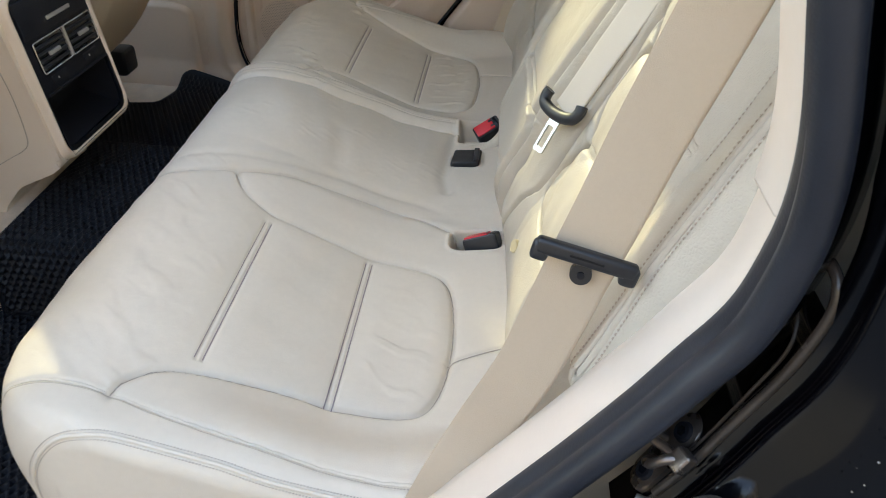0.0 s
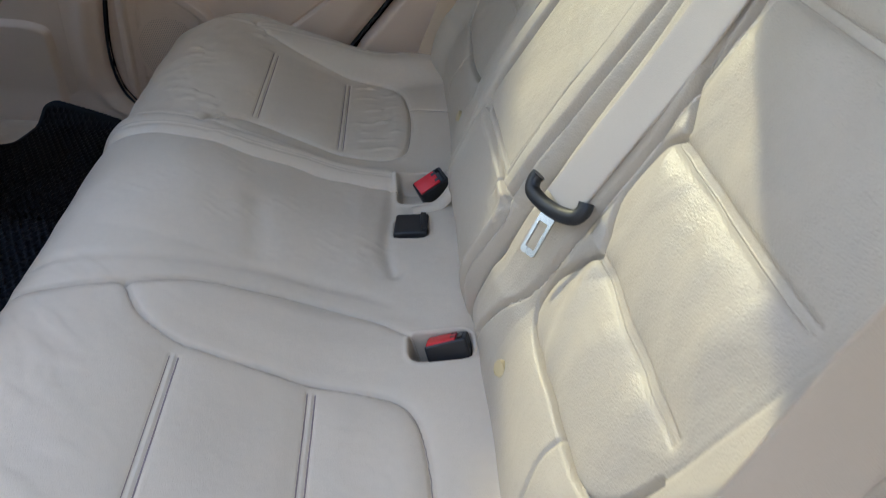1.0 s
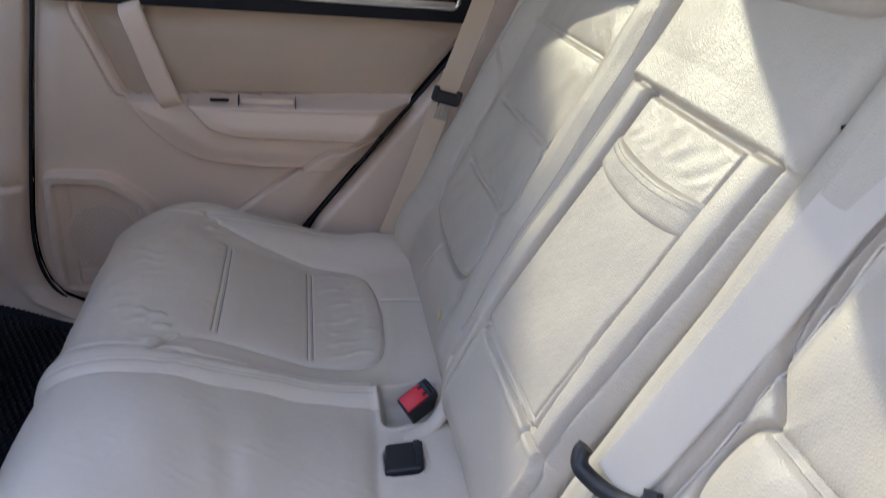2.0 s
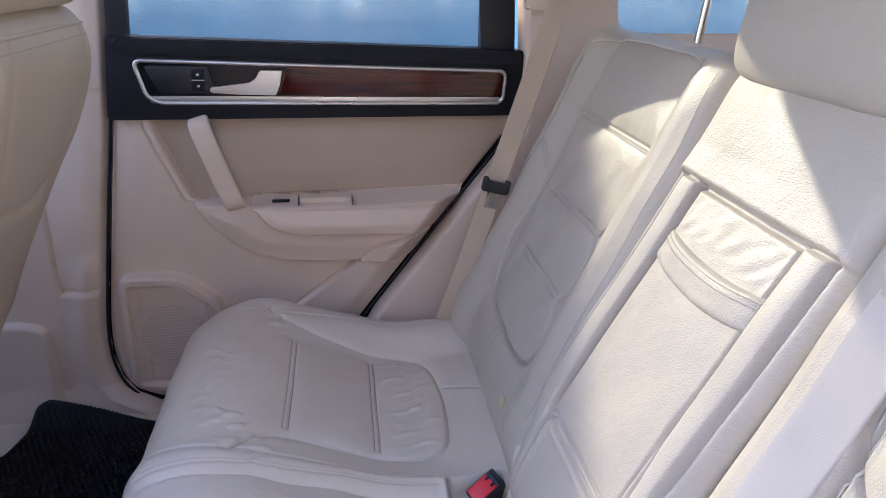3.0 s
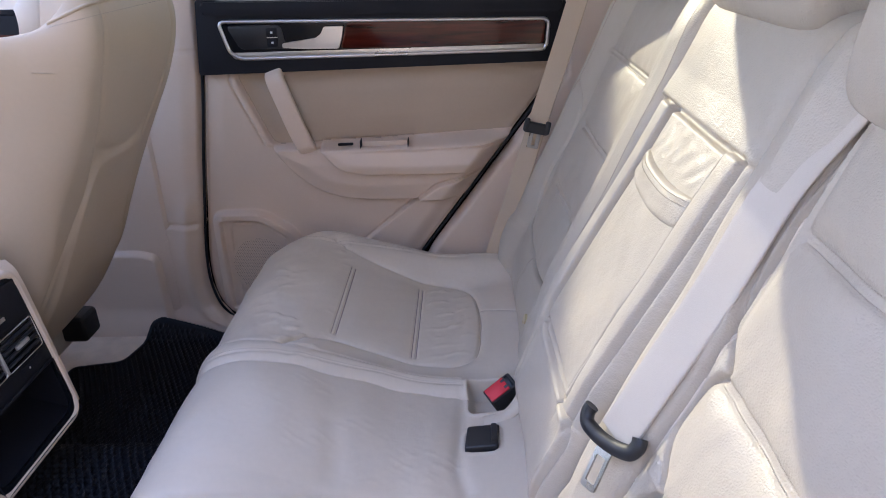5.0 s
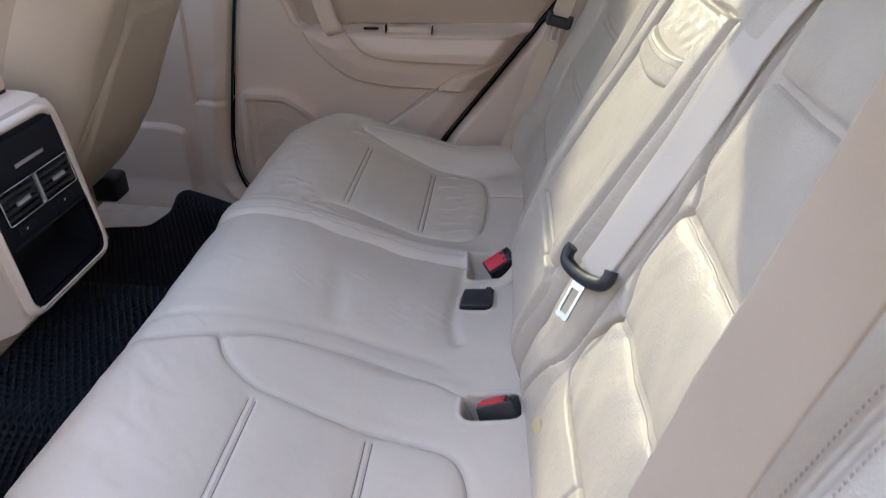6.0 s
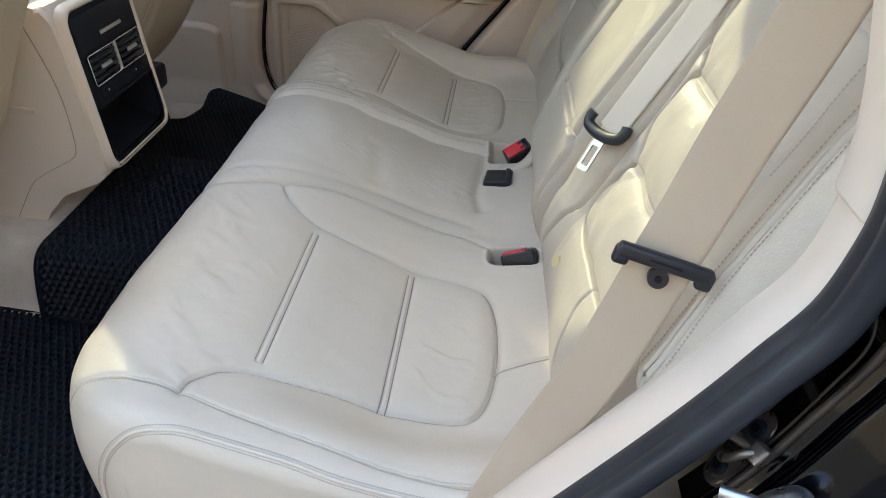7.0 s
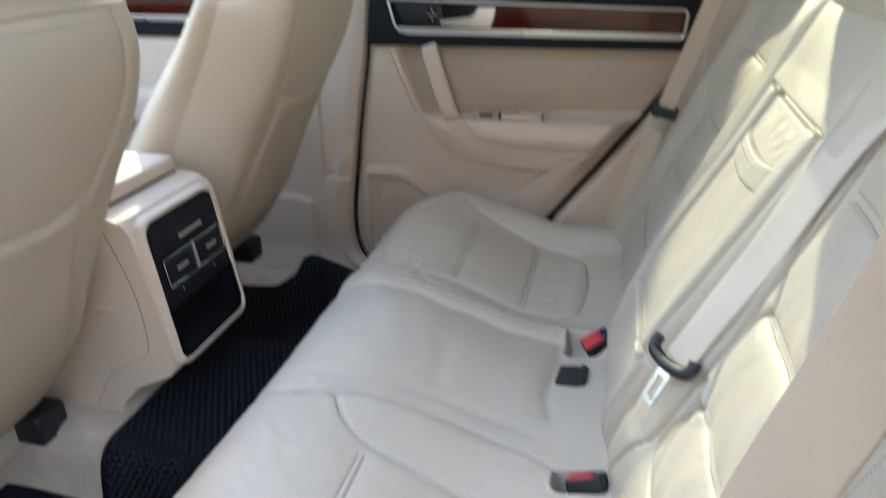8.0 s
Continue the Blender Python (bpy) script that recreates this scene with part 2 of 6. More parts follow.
def line(pts, step=0.004):
    p = np.array(pts, float)
    s = np.r_[0, np.cumsum(np.linalg.norm(np.diff(p, axis=0), axis=1))]
    n = max(2, int(round(s[-1] / step)) + 1)
    return np.stack([np.interp(np.linspace(0, s[-1], n), s, p[:, k]) for k in range(p.shape[1])], 1)


def dist(U, V, curve):
    """Distance from each grid point to a 2D curve of close points."""
    best = np.full(U.shape, 9.0)
    lo, hi = curve.min(0) - 0.12, curve.max(0) + 0.12
    near = (U > lo[0]) & (U < hi[0]) & (V > lo[1]) & (V < hi[1])
    u, v = U[near], V[near]
    d = np.full(u.shape, 9.0)
    for (ax, ay), (bx, by) in zip(curve[:-1], curve[1:]):
        ex, ey = bx - ax, by - ay
        t = np.clip(((u - ax) * ex + (v - ay) * ey) / (ex * ex + ey * ey + 1e-12), 0, 1)
        np.minimum(d, np.hypot(u - ax - t * ex, v - ay - t * ey), out=d)
    best[near] = d
    return best


def inside(U, V, poly):
    """Signed distance to a closed polygon, positive inside."""
    poly = np.array(poly, float)
    d, odd = np.full(U.shape, 9.0), np.zeros(U.shape, bool)
    for (ax, ay), (bx, by) in zip(poly, np.roll(poly, -1, 0)):
        ex, ey = bx - ax, by - ay
        t = np.clip(((U - ax) * ex + (V - ay) * ey) / (ex * ex + ey * ey + 1e-12), 0, 1)
        np.minimum(d, np.hypot(U - ax - t * ex, V - ay - t * ey), out=d)
        if by != ay:
            odd ^= ((ay > V) != (by > V)) & (U < ex * (V - ay) / ey + ax)
    return np.where(odd, d, -d)


def step(x, a, b):
    t = np.clip((x - a) / (b - a), 0, 1)
    return t * t * (3 - 2 * t)


def ripple(U, V, fu, fv, seed, waves=7):
    """Smooth wandering waves, about -1 to 1, with mean spatial rates fu and fv (per metre)."""
    g = np.random.default_rng(seed)
    out = 0 * U
    for _ in range(waves):
        a, b, ph = fu * g.uniform(0.5, 1.6) * g.choice((-1, 1)), fv * g.uniform(0.5, 1.6), g.uniform(0, 6.28)
        out = out + np.sin(6.283 * (a * U + b * V) + ph + 1.3 * np.sin(6.283 * (0.37 * b * U + 0.31 * a * V) + ph * 2))
    return out / waves * 1.8


def round_poly(pts, r, n=6):
    """Closed polygon with its corners rounded."""
    out, p = [], [Vector(q) for q in pts]
    for a, b, c in zip(p[-1:] + p[:-1], p, p[1:] + p[:1]):
        rr = min(r, (a - b).length * 0.45, (c - b).length * 0.45)
        s, e = b + (a - b).normalized() * rr, b + (c - b).normalized() * rr
        for k in range(n + 1):
            t = k / n
            out.append(tuple(s * (1 - t) ** 2 + b * 2 * t * (1 - t) + e * t * t))
    return out


def slab(poly, place, depth, bevel=0.003, segments=2):
    """A bevelled plate: polygon in its own plane (u, v), thickness along w from 0 to depth; place maps (u, v, w) to the world."""
    bm = bmesh.new()
    lo = [bm.verts.new((u, v, 0)) for u, v in poly]
    hi = [bm.verts.new((u, v, depth)) for u, v in poly]
    bm.faces.new(lo[::-1])
    top = bm.faces.new(hi)
    for a in range(len(poly)):
        b = (a + 1) % len(poly)
        bm.faces.new((lo[a], lo[b], hi[b], hi[a]))
    if bevel:
        bmesh.ops.bevel(bm, geom=list(top.edges), offset=bevel, segments=segments, affect="EDGES", profile=0.5, clamp_overlap=True)
    for v in bm.verts:
        v.co = place(*v.co)
    return bm


def box(lo, hi, bevel=0.004, segments=2):
    bm = bmesh.new()
    bmesh.ops.create_cube(bm, size=1.0)
    for v in bm.verts:
        v.co = [lo[k] + (v.co[k] + 0.5) * (hi[k] - lo[k]) for k in range(3)]
    if bevel:
        bmesh.ops.bevel(bm, geom=list(bm.edges), offset=bevel, segments=segments, affect="EDGES", profile=0.6, clamp_overlap=True)
    return bm


def moved(bm, m):
    bm.transform(m)
    return bm


def rod(a, b, r, n=16, r2=None):
    bm = bmesh.new()
    a, b = Vector(a), Vector(b)
    bmesh.ops.create_cone(bm, cap_ends=True, segments=n, radius1=r, radius2=r if r2 is None else r2, depth=(b - a).length)
    bm.transform(Matrix.Translation((a + b) / 2) @ (b - a).to_track_quat("Z", "Y").to_matrix().to_4x4())
    return bm


def sweep(path, section, up=(0, 1, 0), close=True):
    """Points of a 2D section carried along a 3D path: array (rows, columns, 3)."""
    p = np.array(path, float)
    t = np.gradient(p, axis=0)
    t /= np.linalg.norm(t, axis=1)[:, None]
    side = np.cross(t, np.array(up, float))
    side /= np.linalg.norm(side, axis=1)[:, None]
    above = np.cross(side, t)
    s = np.array(section, float)
    if close:
        s = np.vstack([s, s[:1]])
    return p[:, None] + side[:, None] * s[None, :, :1] + above[:, None] * s[None, :, 1:]


def circle(r, n=14, squash=1.0):
    return [(r * math.cos(6.2832 * k / n), r * squash * math.sin(6.2832 * k / n)) for k in range(n)]


def stitches(name, curves, mat, parent, pitch=0.0034, size=0.0006):
    """Short thread dashes along 3D curves given as (points, normals)."""
    verts, faces = [], []
    for pts, nor in curves:
        s = np.r_[0, np.cumsum(np.linalg.norm(np.diff(pts, axis=0), axis=1))]
        for a in np.arange(pitch, s[-1] - pitch, pitch):
            ends = [np.array([np.interp(a + o, s, pts[:, k]) for k in range(3)]) for o in (-pitch * 0.33, pitch * 0.33)]
            nn = np.array([np.interp(a, s, nor[:, k]) for k in range(3)])
            d = ends[1] - ends[0]
            w = np.cross(d, nn)
            w *= size / (np.linalg.norm(w) + 1e-9)
            h = nn / (np.linalg.norm(nn) + 1e-9) * size
            k = len(verts)
            m = (ends[0] + ends[1]) / 2
            verts += [ends[0] - w * 0.5, ends[0] + w * 0.5, ends[1] + w * 0.5, ends[1] - w * 0.5, m - w + h * 0.9 - d * 0.25, m + w + h * 0.9 - d * 0.25,
                      m + w + h * 0.9 + d * 0.25, m - w + h * 0.9 + d * 0.25]
            faces += [[k + j for j in f] for f in ((4, 5, 6, 7), (0, 1, 5, 4), (1, 2, 6, 5), (2, 3, 7, 6), (3, 0, 4, 7))]
    return tagged(raw(name, verts, faces, mat, parent), kind="stuff")


def snapped(X, Z, d):
    """Pulls the points nearest to a border (d = 0) onto it; also gives the cells that lie within."""
    hx, hz = X[1, 0] - X[0, 0], Z[0, 1] - Z[0, 0]
    gx, gz = np.gradient(d, hx, hz)
    g = np.hypot(gx, gz) + 1e-9
    d = d / np.maximum(g, 0.2)
    h = max(hx, hz)
    m = (d < 0.4 * h) & (d > -1.5 * h)
    X2, Z2 = np.where(m, X - d * gx / g, X), np.where(m, Z - d * gz / g, Z)
    ok = (d > 0) | m
    return X2, Z2, ok[:-1, :-1] & ok[1:, :-1] & ok[1:, 1:] & ok[:-1, 1:]


# ---- rear seats ----
DS = 0.002


def profile(pts, ds=DS):
    """Points and outward normals along a seat's side profile in (x, z)."""
    p = spline(pts, ds)
    t = np.gradient(p, axis=0)
    t /= np.linalg.norm(t, axis=1)[:, None]
    return p, np.stack([-t[:, 1], t[:, 0]], 1)


CUSHION, CUSHION_N = profile([(-0.30, 0.10), (-0.37, 0.15), (-0.412, 0.24), (-0.428, 0.33), (-0.427, 0.385), (-0.41, 0.422), (-0.38, 0.441), (-0.34, 0.446),
                              (-0.286, 0.437), (-0.214, 0.41), (-0.15, 0.382), (-0.07, 0.353), (0.0, 0.343), (0.06, 0.347), (0.12, 0.357), (0.17, 0.362), (0.22, 0.358)])
_top = int(np.argmin(CUSHION[:, 0]))


def along_cushion(x):
    """Arc length on the cushion's profile for a place x on its top."""
    s = np.arange(len(CUSHION)) * DS
    return np.interp(x, CUSHION[_top:, 0], s[_top:])


def on_cushion(curve):
    c = np.array(curve, float)
    return np.stack([along_cushion(c[:, 0]), c[:, 1]], 1)


OUTLINE = [(-0.288, -0.197), (-0.262, -0.238), (-0.22, -0.263), (-0.165, -0.268), (-0.096, -0.272), (-0.03, -0.276), (0.03, -0.290), (0.057, -0.33),
           (0.068, -0.42), (0.063, -0.505), (0.043, -0.555), (0.0, -0.566), (-0.09, -0.567), (-0.168, -0.576), (-0.23, -0.592), (-0.268, -0.622), (-0.288, -0.652)]
FAR_OUTLINE = [(-0.288, -0.206), (-0.262, -0.243), (-0.22, -0.267), (-0.165, -0.273), (-0.096, -0.273), (-0.03, -0.272), (0.02, -0.277), (0.052, -0.31),
               (0.062, -0.40), (0.060, -0.48), (0.045, -0.556), (0.008, -0.588), (-0.09, -0.600), (-0.168, -0.612), (-0.23, -0.630), (-0.268, -0.650), (-0.29, -0.664)]
SIDE_SEAM = [(-0.425, -0.650), (-0.39, -0.650), (-0.34, -0.650), (-0.288, -0.652), (-0.22, -0.662), (-0.10, -0.674), (0.02, -0.682), (0.13, -0.686)]
ROLL_SEAM = [(-0.40, -0.225), (-0.358, -0.222), (-0.291, -0.197), (-0.209, -0.160), (-0.098, -0.138), (-0.017, -0.150), (0.044, -0.182), (0.06, -0.188)]
ROLL_EDGE = [(-0.40, -0.175), (-0.363, -0.168), (-0.302, -0.152), (-0.217, -0.121), (-0.124, -0.098), (-0.022, -0.102), (0.04, -0.128)]
ARCH = [(-0.19, -0.6995), (-0.15, -0.700), (-0.09, -0.703), (0.014, -0.704), (0.14, -0.704)]
FRONT_ARCH = [(-0.312, 0.416), (-0.326, 0.397), (-0.340, 0.367), (-0.351, 0.330), (-0.358, 0.285), (-0.358, 0.23), (-0.348, 0.16)]       # (x, z) on the side, on from the arch
REAR_SEAM = [(0.064, -0.475), (0.113, -0.458), (0.165, -0.44)]


def groove(d, depth, w):
    return -depth * np.exp(-(d / w) ** 2)


def outer_cushion(S, Y, seed, border=OUTLINE):
    """Relief of an outer seat on the near side (y < 0); the far seat is its mirror image."""
    X = np.interp(S, np.arange(len(CUSHION)) * DS, CUSHION[:, 0])
    topside = step(S, _top * DS + 0.02, _top * DS + 0.07)
    o = on_cushion(spline(border))
    do = dist(S, Y, o)
    closed = inside(S, Y, np.vstack([o, [[along_cushion(-0.43) + 0.004, -0.655], [along_cushion(-0.43) + 0.004, -0.2]]]))
    h = 0 * S
    # outer bolster rises towards the rear
    h = h + 0.036 * step(-Y, 0.575, 0.665) * step(X, -0.30, -0.08) * (1 - 0.6 * step(X, 0.05, 0.17)) * topside
    # inner bolster
    h = h + 0.008 * step(-0.275 - Y, -0.01, -0.07) * step(X, -0.3, -0.1) * (1 - step(X, 0.0, 0.08)) * topside
    pad = step(closed, 0.0, 0.03)
    h = h + pad * 0.004 * np.cos((Y + 0.425) / 0.16 * 1.4) * topside
    h = h + (groove(do, 0.0065, 0.0028) + groove(do, 0.0028, 0.010)) * topside
    seams = [do]
    for x in (-0.214, -0.067):
        c = on_cushion(line([(x, -0.289), (x + 0.001, -0.566)]))
        d = dist(S, Y, c)
        seams.append(d)
        for k in (-0.004, 0.004):
            dk = dist(S, Y, c + [k, 0])
            h = h + groove(dk, 0.0026, 0.0022)
        h = h - 0.004 * np.exp(-(d / 0.022) ** 2)
    side = dist(S, Y, on_cushion(spline(SIDE_SEAM)))
    h = h + groove(side, 0.0035, 0.0024)
    h = h + groove(dist(S, Y, on_cushion(spline(REAR_SEAM))), 0.0025, 0.003)
    # pulled folds in the panel
    soft = step(closed, 0.0, 0.04) * topside
    h = h + soft * 0.0005 * ripple(S + 0.8 * Y, Y - 0.6 * S, 9, 5, seed)
    fold = ripple(S, Y + 0.35 * S, 5, 24, seed + 3)
    h = h + soft * (0.0058 if seed > 20 else 0.0013) * np.clip(1.2 * fold, -0.1, 1) ** 2 * step(X, -0.06, -0.02) * (0.4 + 0.6 * step(ripple(S, Y, 5, 5, seed + 6), -0.2, 0.5))
    fold = ripple(S, Y + 0.2 * S, 5, 22, seed + 9)
    h = h + topside * (0.0056 if seed > 20 else 0.0014) * np.clip(fold, 0, 1) * step(X, -0.38, -0.30) * (1 - step(X, -0.25, -0.21)) * step(ripple(S, Y, 4, 4, seed + 7), 0.0, 0.6)
    h = h + topside * 0.0009 * ripple(S, Y, 4, 5, seed + 5)
    lip = step(-X, 0.25, 0.33) * topside
    h = h + lip * 0.0010 * np.clip(ripple(S * 0.8 + Y * 0.3, Y, 22, 8, seed + 8), -0.1, 1)
    return h


def cushion_sheet(y0, y1, relief, r0, r1, name, mat, parent, dy=0.0022):
    """The leather skin: the profile swept across, its side edges rolled over with radii r0, r1."""
    n0, n1 = 14, 14
    ys = [y0 + r0 * (1 - math.sin(a)) for a in np.linspace(math.pi / 2, 0, n0, endpoint=False)]
    drop = [r0 * (1 - math.cos(a)) for a in np.linspace(math.pi / 2, 0, n0, endpoint=False)]
    mid = np.arange(y0 + r0, y1 - r1, dy)
    ys += list(mid)
    drop += [0] * len(mid)
    ys += [y1 - r1 * (1 - math.sin(a)) for a in np.linspace(0, math.pi / 2, n1)]
    drop += [r1 * (1 - math.cos(a)) for a in np.linspace(0, math.pi / 2, n1)]
    ys, drop = np.array(ys), np.array(drop)
    s = np.arange(len(CUSHION)) * DS
    S, Y = np.meshgrid(s, ys, indexing="ij")
    h = relief(S, Y) - drop[None, :]
    # the front corners are rounded in plan
    across = np.interp(CUSHION[:, 0], [-0.43, -0.37, -0.30, -0.22, -0.12, 0.02, 0.05], [-0.024, -0.020, -0.006, 0.005, 0.022, 0.024, 0.012])[:, None] * np.exp(-((Y - 0.162) / 0.05) ** 2)
    round_off = 0.080 * np.clip((np.abs(Y) - 0.57) / 0.142, 0, 1) ** 2 * (1 - step(CUSHION[:, None, 0], -0.40, -0.12))
    P = np.stack([CUSHION[:, None, 0] + CUSHION_N[:, None, 0] * h + round_off, Y + across, CUSHION[:, None, 1] + CUSHION_N[:, None, 1] * h], -1)
    ob = grid(name, P, mat, parent, flip=True)
    return ob, (s, ys, P)


def lifted(sheet, curve, up=0.0006):
    """3D points and normals on a sheet for a curve in its (s, y) plane."""
    s, ys, P = sheet
    c = np.array(curve)
    i = np.clip(np.searchsorted(s, c[:, 0]), 1, len(s) - 2)
    j = np.clip(np.searchsorted(ys, c[:, 1]), 1, len(ys) - 2)
    fs = np.clip((c[:, 0] - s[i - 1]) / (s[i] - s[i - 1]), 0, 1)[:, None]
    fy = np.clip((c[:, 1] - ys[j - 1]) / (ys[j] - ys[j - 1] + 1e-9), 0, 1)[:, None]
    p = (P[i - 1, j - 1] * (1 - fs) + P[i, j - 1] * fs) * (1 - fy) + (P[i - 1, j] * (1 - fs) + P[i, j] * fs) * fy
    n = np.cross(P[i, j] - P[i - 1, j], P[i, j] - P[i, j - 1])
    n /= np.linalg.norm(n, axis=1)[:, None] + 1e-12
    n *= np.sign(n[:, 2:3] - 0.7 * n[:, :1] + 1e-9)
    return p + n * up, n


def piping(name, sheet, curve, mat, parent, r=0.0025, up=0.001):
    p, n = lifted(sheet, curve, up)
    P = sweep(p, circle(r, 8), up=(0.3, 0.1, 1))
    return grid(name, P, mat, parent)


def seam(sheet, curves, parent, mat, r=0.0008, up=0.0009):
    """Thin closed lines in the bottom of the pressed seams, stitching and painted crease shade, each a part of its own.
    """
    for curve in curves:
        p, n = lifted(sheet, curve, up)
        P = sweep(p, circle(r, 6), up=(0.3, 0.1, 1), close=False)
        a, b = P.shape[:2]
        faces = [[i * b + j, i * b + (j + 1) % b, (i + 1) * b + (j + 1) % b, (i + 1) * b + j] for i in range(a - 1) for j in range(b)]
        raw("seam", P.reshape(-1, 3).tolist(), faces, mat, parent)


def mirror(curve):
    return [(a, -b) for a, b in curve]


WELLS = [(0.048, 0.128, -0.232, -0.183), (0.030, 0.082, 0.026, 0.082)]
FAR_WELL = (0.036, 0.122, 0.118, 0.200)


def well(S, Y, w, depth=0.045):
    a, b = along_cushion(w[0]), along_cushion(w[1])
    d = inside(S, Y, round_poly([(a, w[2]), (b, w[2]), (b, w[3]), (a, w[3])], 0.016))
    return -depth * step(d, -0.002, 0.007) + 0.0022 * np.exp(-((d + 0.004) / 0.003) ** 2)


def large_relief(S, Y):
    X = np.interp(S, np.arange(len(CUSHION)) * DS, CUSHION[:, 0])
    topside = step(S, _top * DS + 0.02, _top * DS + 0.07)
    near = outer_cushion(S, Y, 11) * step(-Y, 0.14, 0.175)
    rs = dist(S, Y, on_cushion(spline(ROLL_SEAM)))
    re = dist(S, Y, on_cushion(spline(ROLL_EDGE)))
    h = near + groove(rs, 0.0055, 0.0026) + groove(rs, 0.0022, 0.009)
    h = h + groove(re, 0.0030, 0.010) * (1 - step(X, -0.02, 0.05))
    crown = np.clip(1 - ((Y - 0.025) / 0.125) ** 2, 0, 1)
    h = h + 0.009 * crown * topside * step(X, -0.40, -0.25) * (1 - step(X, -0.03, 0.03)) + 0.003 * crown * topside
    # crease where the buckles are set back, and long soft folds of the middle place
    cr = dist(S, Y, on_cushion(spline([(0.028, 0.15), (0.024, 0.07), (0.018, -0.0), (0.03, -0.055)])))
    h = h + groove(cr, 0.006, 0.012)
    h = h + topside * step(Y, -0.1, -0.05) * 0.0015 * ripple(S, Y + 0.2 * S, 7, 3, 21)
    fine = np.clip(ripple(S * 0.35 + 0.15 * Y, Y, 60, 42, 25), -0.1, 1) * step(ripple(S, Y, 4, 5, 26), -0.1, 0.7)
    h = h + topside * step(Y, -0.09, -0.05) * (1 - step(Y, 0.12, 0.15)) * 0.00055 * fine
    dent = dist(S, Y, on_cushion(spline([(-0.18, 0.03), (-0.17, -0.02), (-0.16, -0.07)])))
    h = h + groove(dent, 0.004, 0.02)
    for w in WELLS:
        h = h + well(S, Y, w, 0.045 if w is WELLS[0] else 0.02)
    h = h + well(S, Y, FAR_WELL)
    return h


def small_relief(S, Y):
    h = outer_cushion(S, -Y, 31, FAR_OUTLINE)
    h = h + 0.006 * np.exp(-((Y - 0.185) / 0.035) ** 2) * step(S, _top * DS, _top * DS + 0.05)
    X = np.interp(S, np.arange(len(CUSHION)) * DS, CUSHION[:, 0])
    h = h + well(S, Y, FAR_WELL)
    lip = dist(S, Y, on_cushion(line([(-0.41, 0.2065), (0.02, 0.2045)])))
    low = dist(S, Y, on_cushion(line([(-0.41, 0.1745), (0.02, 0.1745)])))
    return h + groove(lip, 0.0045, 0.0026) + groove(low, 0.0022, 0.0024) + 0.0025 * np.exp(-((Y - 0.190) / 0.012) ** 2)


def side_panel(edge, y, sign, name, parent):
    """The upright side of a cushion under its rolled edge, gently bulged, with an arched double seam."""
    rows = 30
    c = edge[::2][:, [0, 2]]
    base = np.stack([np.clip(c[:, 0] * 0.85, -0.35, 0.2), np.full(len(c), 0.10)], 1)
    w = np.linspace(0, 1, rows)[None, :, None]
    C = c[:, None] * (1 - w) + base[:, None] * w
    arch = spline(FRONT_ARCH[::-1])
    d = dist(C[..., 0], C[..., 1], arch)
    ww = w[..., 0] + 0 * d
    out = 0.006 * np.sin(np.clip(ww, 0, 1) * 3.1416) * np.exp(-ww) + groove(d - 0.004, 0.002, 0.003) + groove(d + 0.004, 0.002, 0.003)
    out = out * step(ww, 0.0, 0.10)
    P = np.stack([C[..., 0], y + sign * out, C[..., 1]], -1)
    ob = grid(name, P, LEATHER, parent, flip=sign > 0)
    return ob


def arch_welt(sheet, side, sign, owner):
    """A welt with a row of stitches on both sides, along the cushion's edge and down round its front corner."""
    P = sheet[2][:, :42] if sign < 0 else sheet[2][:, -42:]
    r, c = P.shape[:2]
    verts = [Vector(q) for q in P.reshape(-1, 3)]
    faces = [(i * c + j, i * c + j + 1, (i + 1) * c + j + 1, (i + 1) * c + j) for i in range(r - 1) for j in range(c - 1)]
    k = len(verts)
    verts += [v.co.copy() for v in side.data.vertices]
    faces += [tuple(k + i for i in f.vertices) for f in side.data.polygons]
    tree = BVHTree.FromPolygons(verts, faces)
    top = lifted(sheet, on_cushion([(x, -sign * y) for x, y in ARCH]), 0)[0]
    bend = [(-0.245, 0.700, 0.430), (-0.268, 0.704, 0.4345), (-0.286, 0.706, 0.433), (-0.300, 0.708, 0.427)]
    way = spline([tuple(q) for q in top[::-1]] + [(x, sign * y, z) for x, y, z in bend] + [(x, sign * 0.711, z) for x, z in FRONT_ARCH], 0.002)

    def laid(q, up):
        out, nor = [], []
        for v in q:
            at, n, _, _ = tree.find_nearest(Vector(v))
            n = n if n.y * sign + 0.6 * n.z > 0 else -n
            out.append(at + n * up)
            nor.append(n)
        w = np.hanning(15)[1:-1] / np.hanning(15).sum()     # soft from face to face
        out, nor = (np.stack([np.convolve(np.pad(np.array(a)[:, i], 6, mode="edge"), w, "valid") for i in range(3)], 1) for a in (out, nor))
        return out, nor / np.linalg.norm(nor, axis=1)[:, None]

    mid, nor = laid(way, 0.0006)
    t = np.gradient(mid, axis=0)
    across = np.cross(t, nor)
    across /= np.linalg.norm(across, axis=1)[:, None]
    grid("arch_welt", sweep(mid, circle(0.0024, 10), up=(0.1, sign, 0.3)), LEATHER, owner)
    stitches("arch_stitching", [laid(mid + across * o, 0.0004) for o in (-0.0047, 0.0047)], THREAD_CREASE, owner)


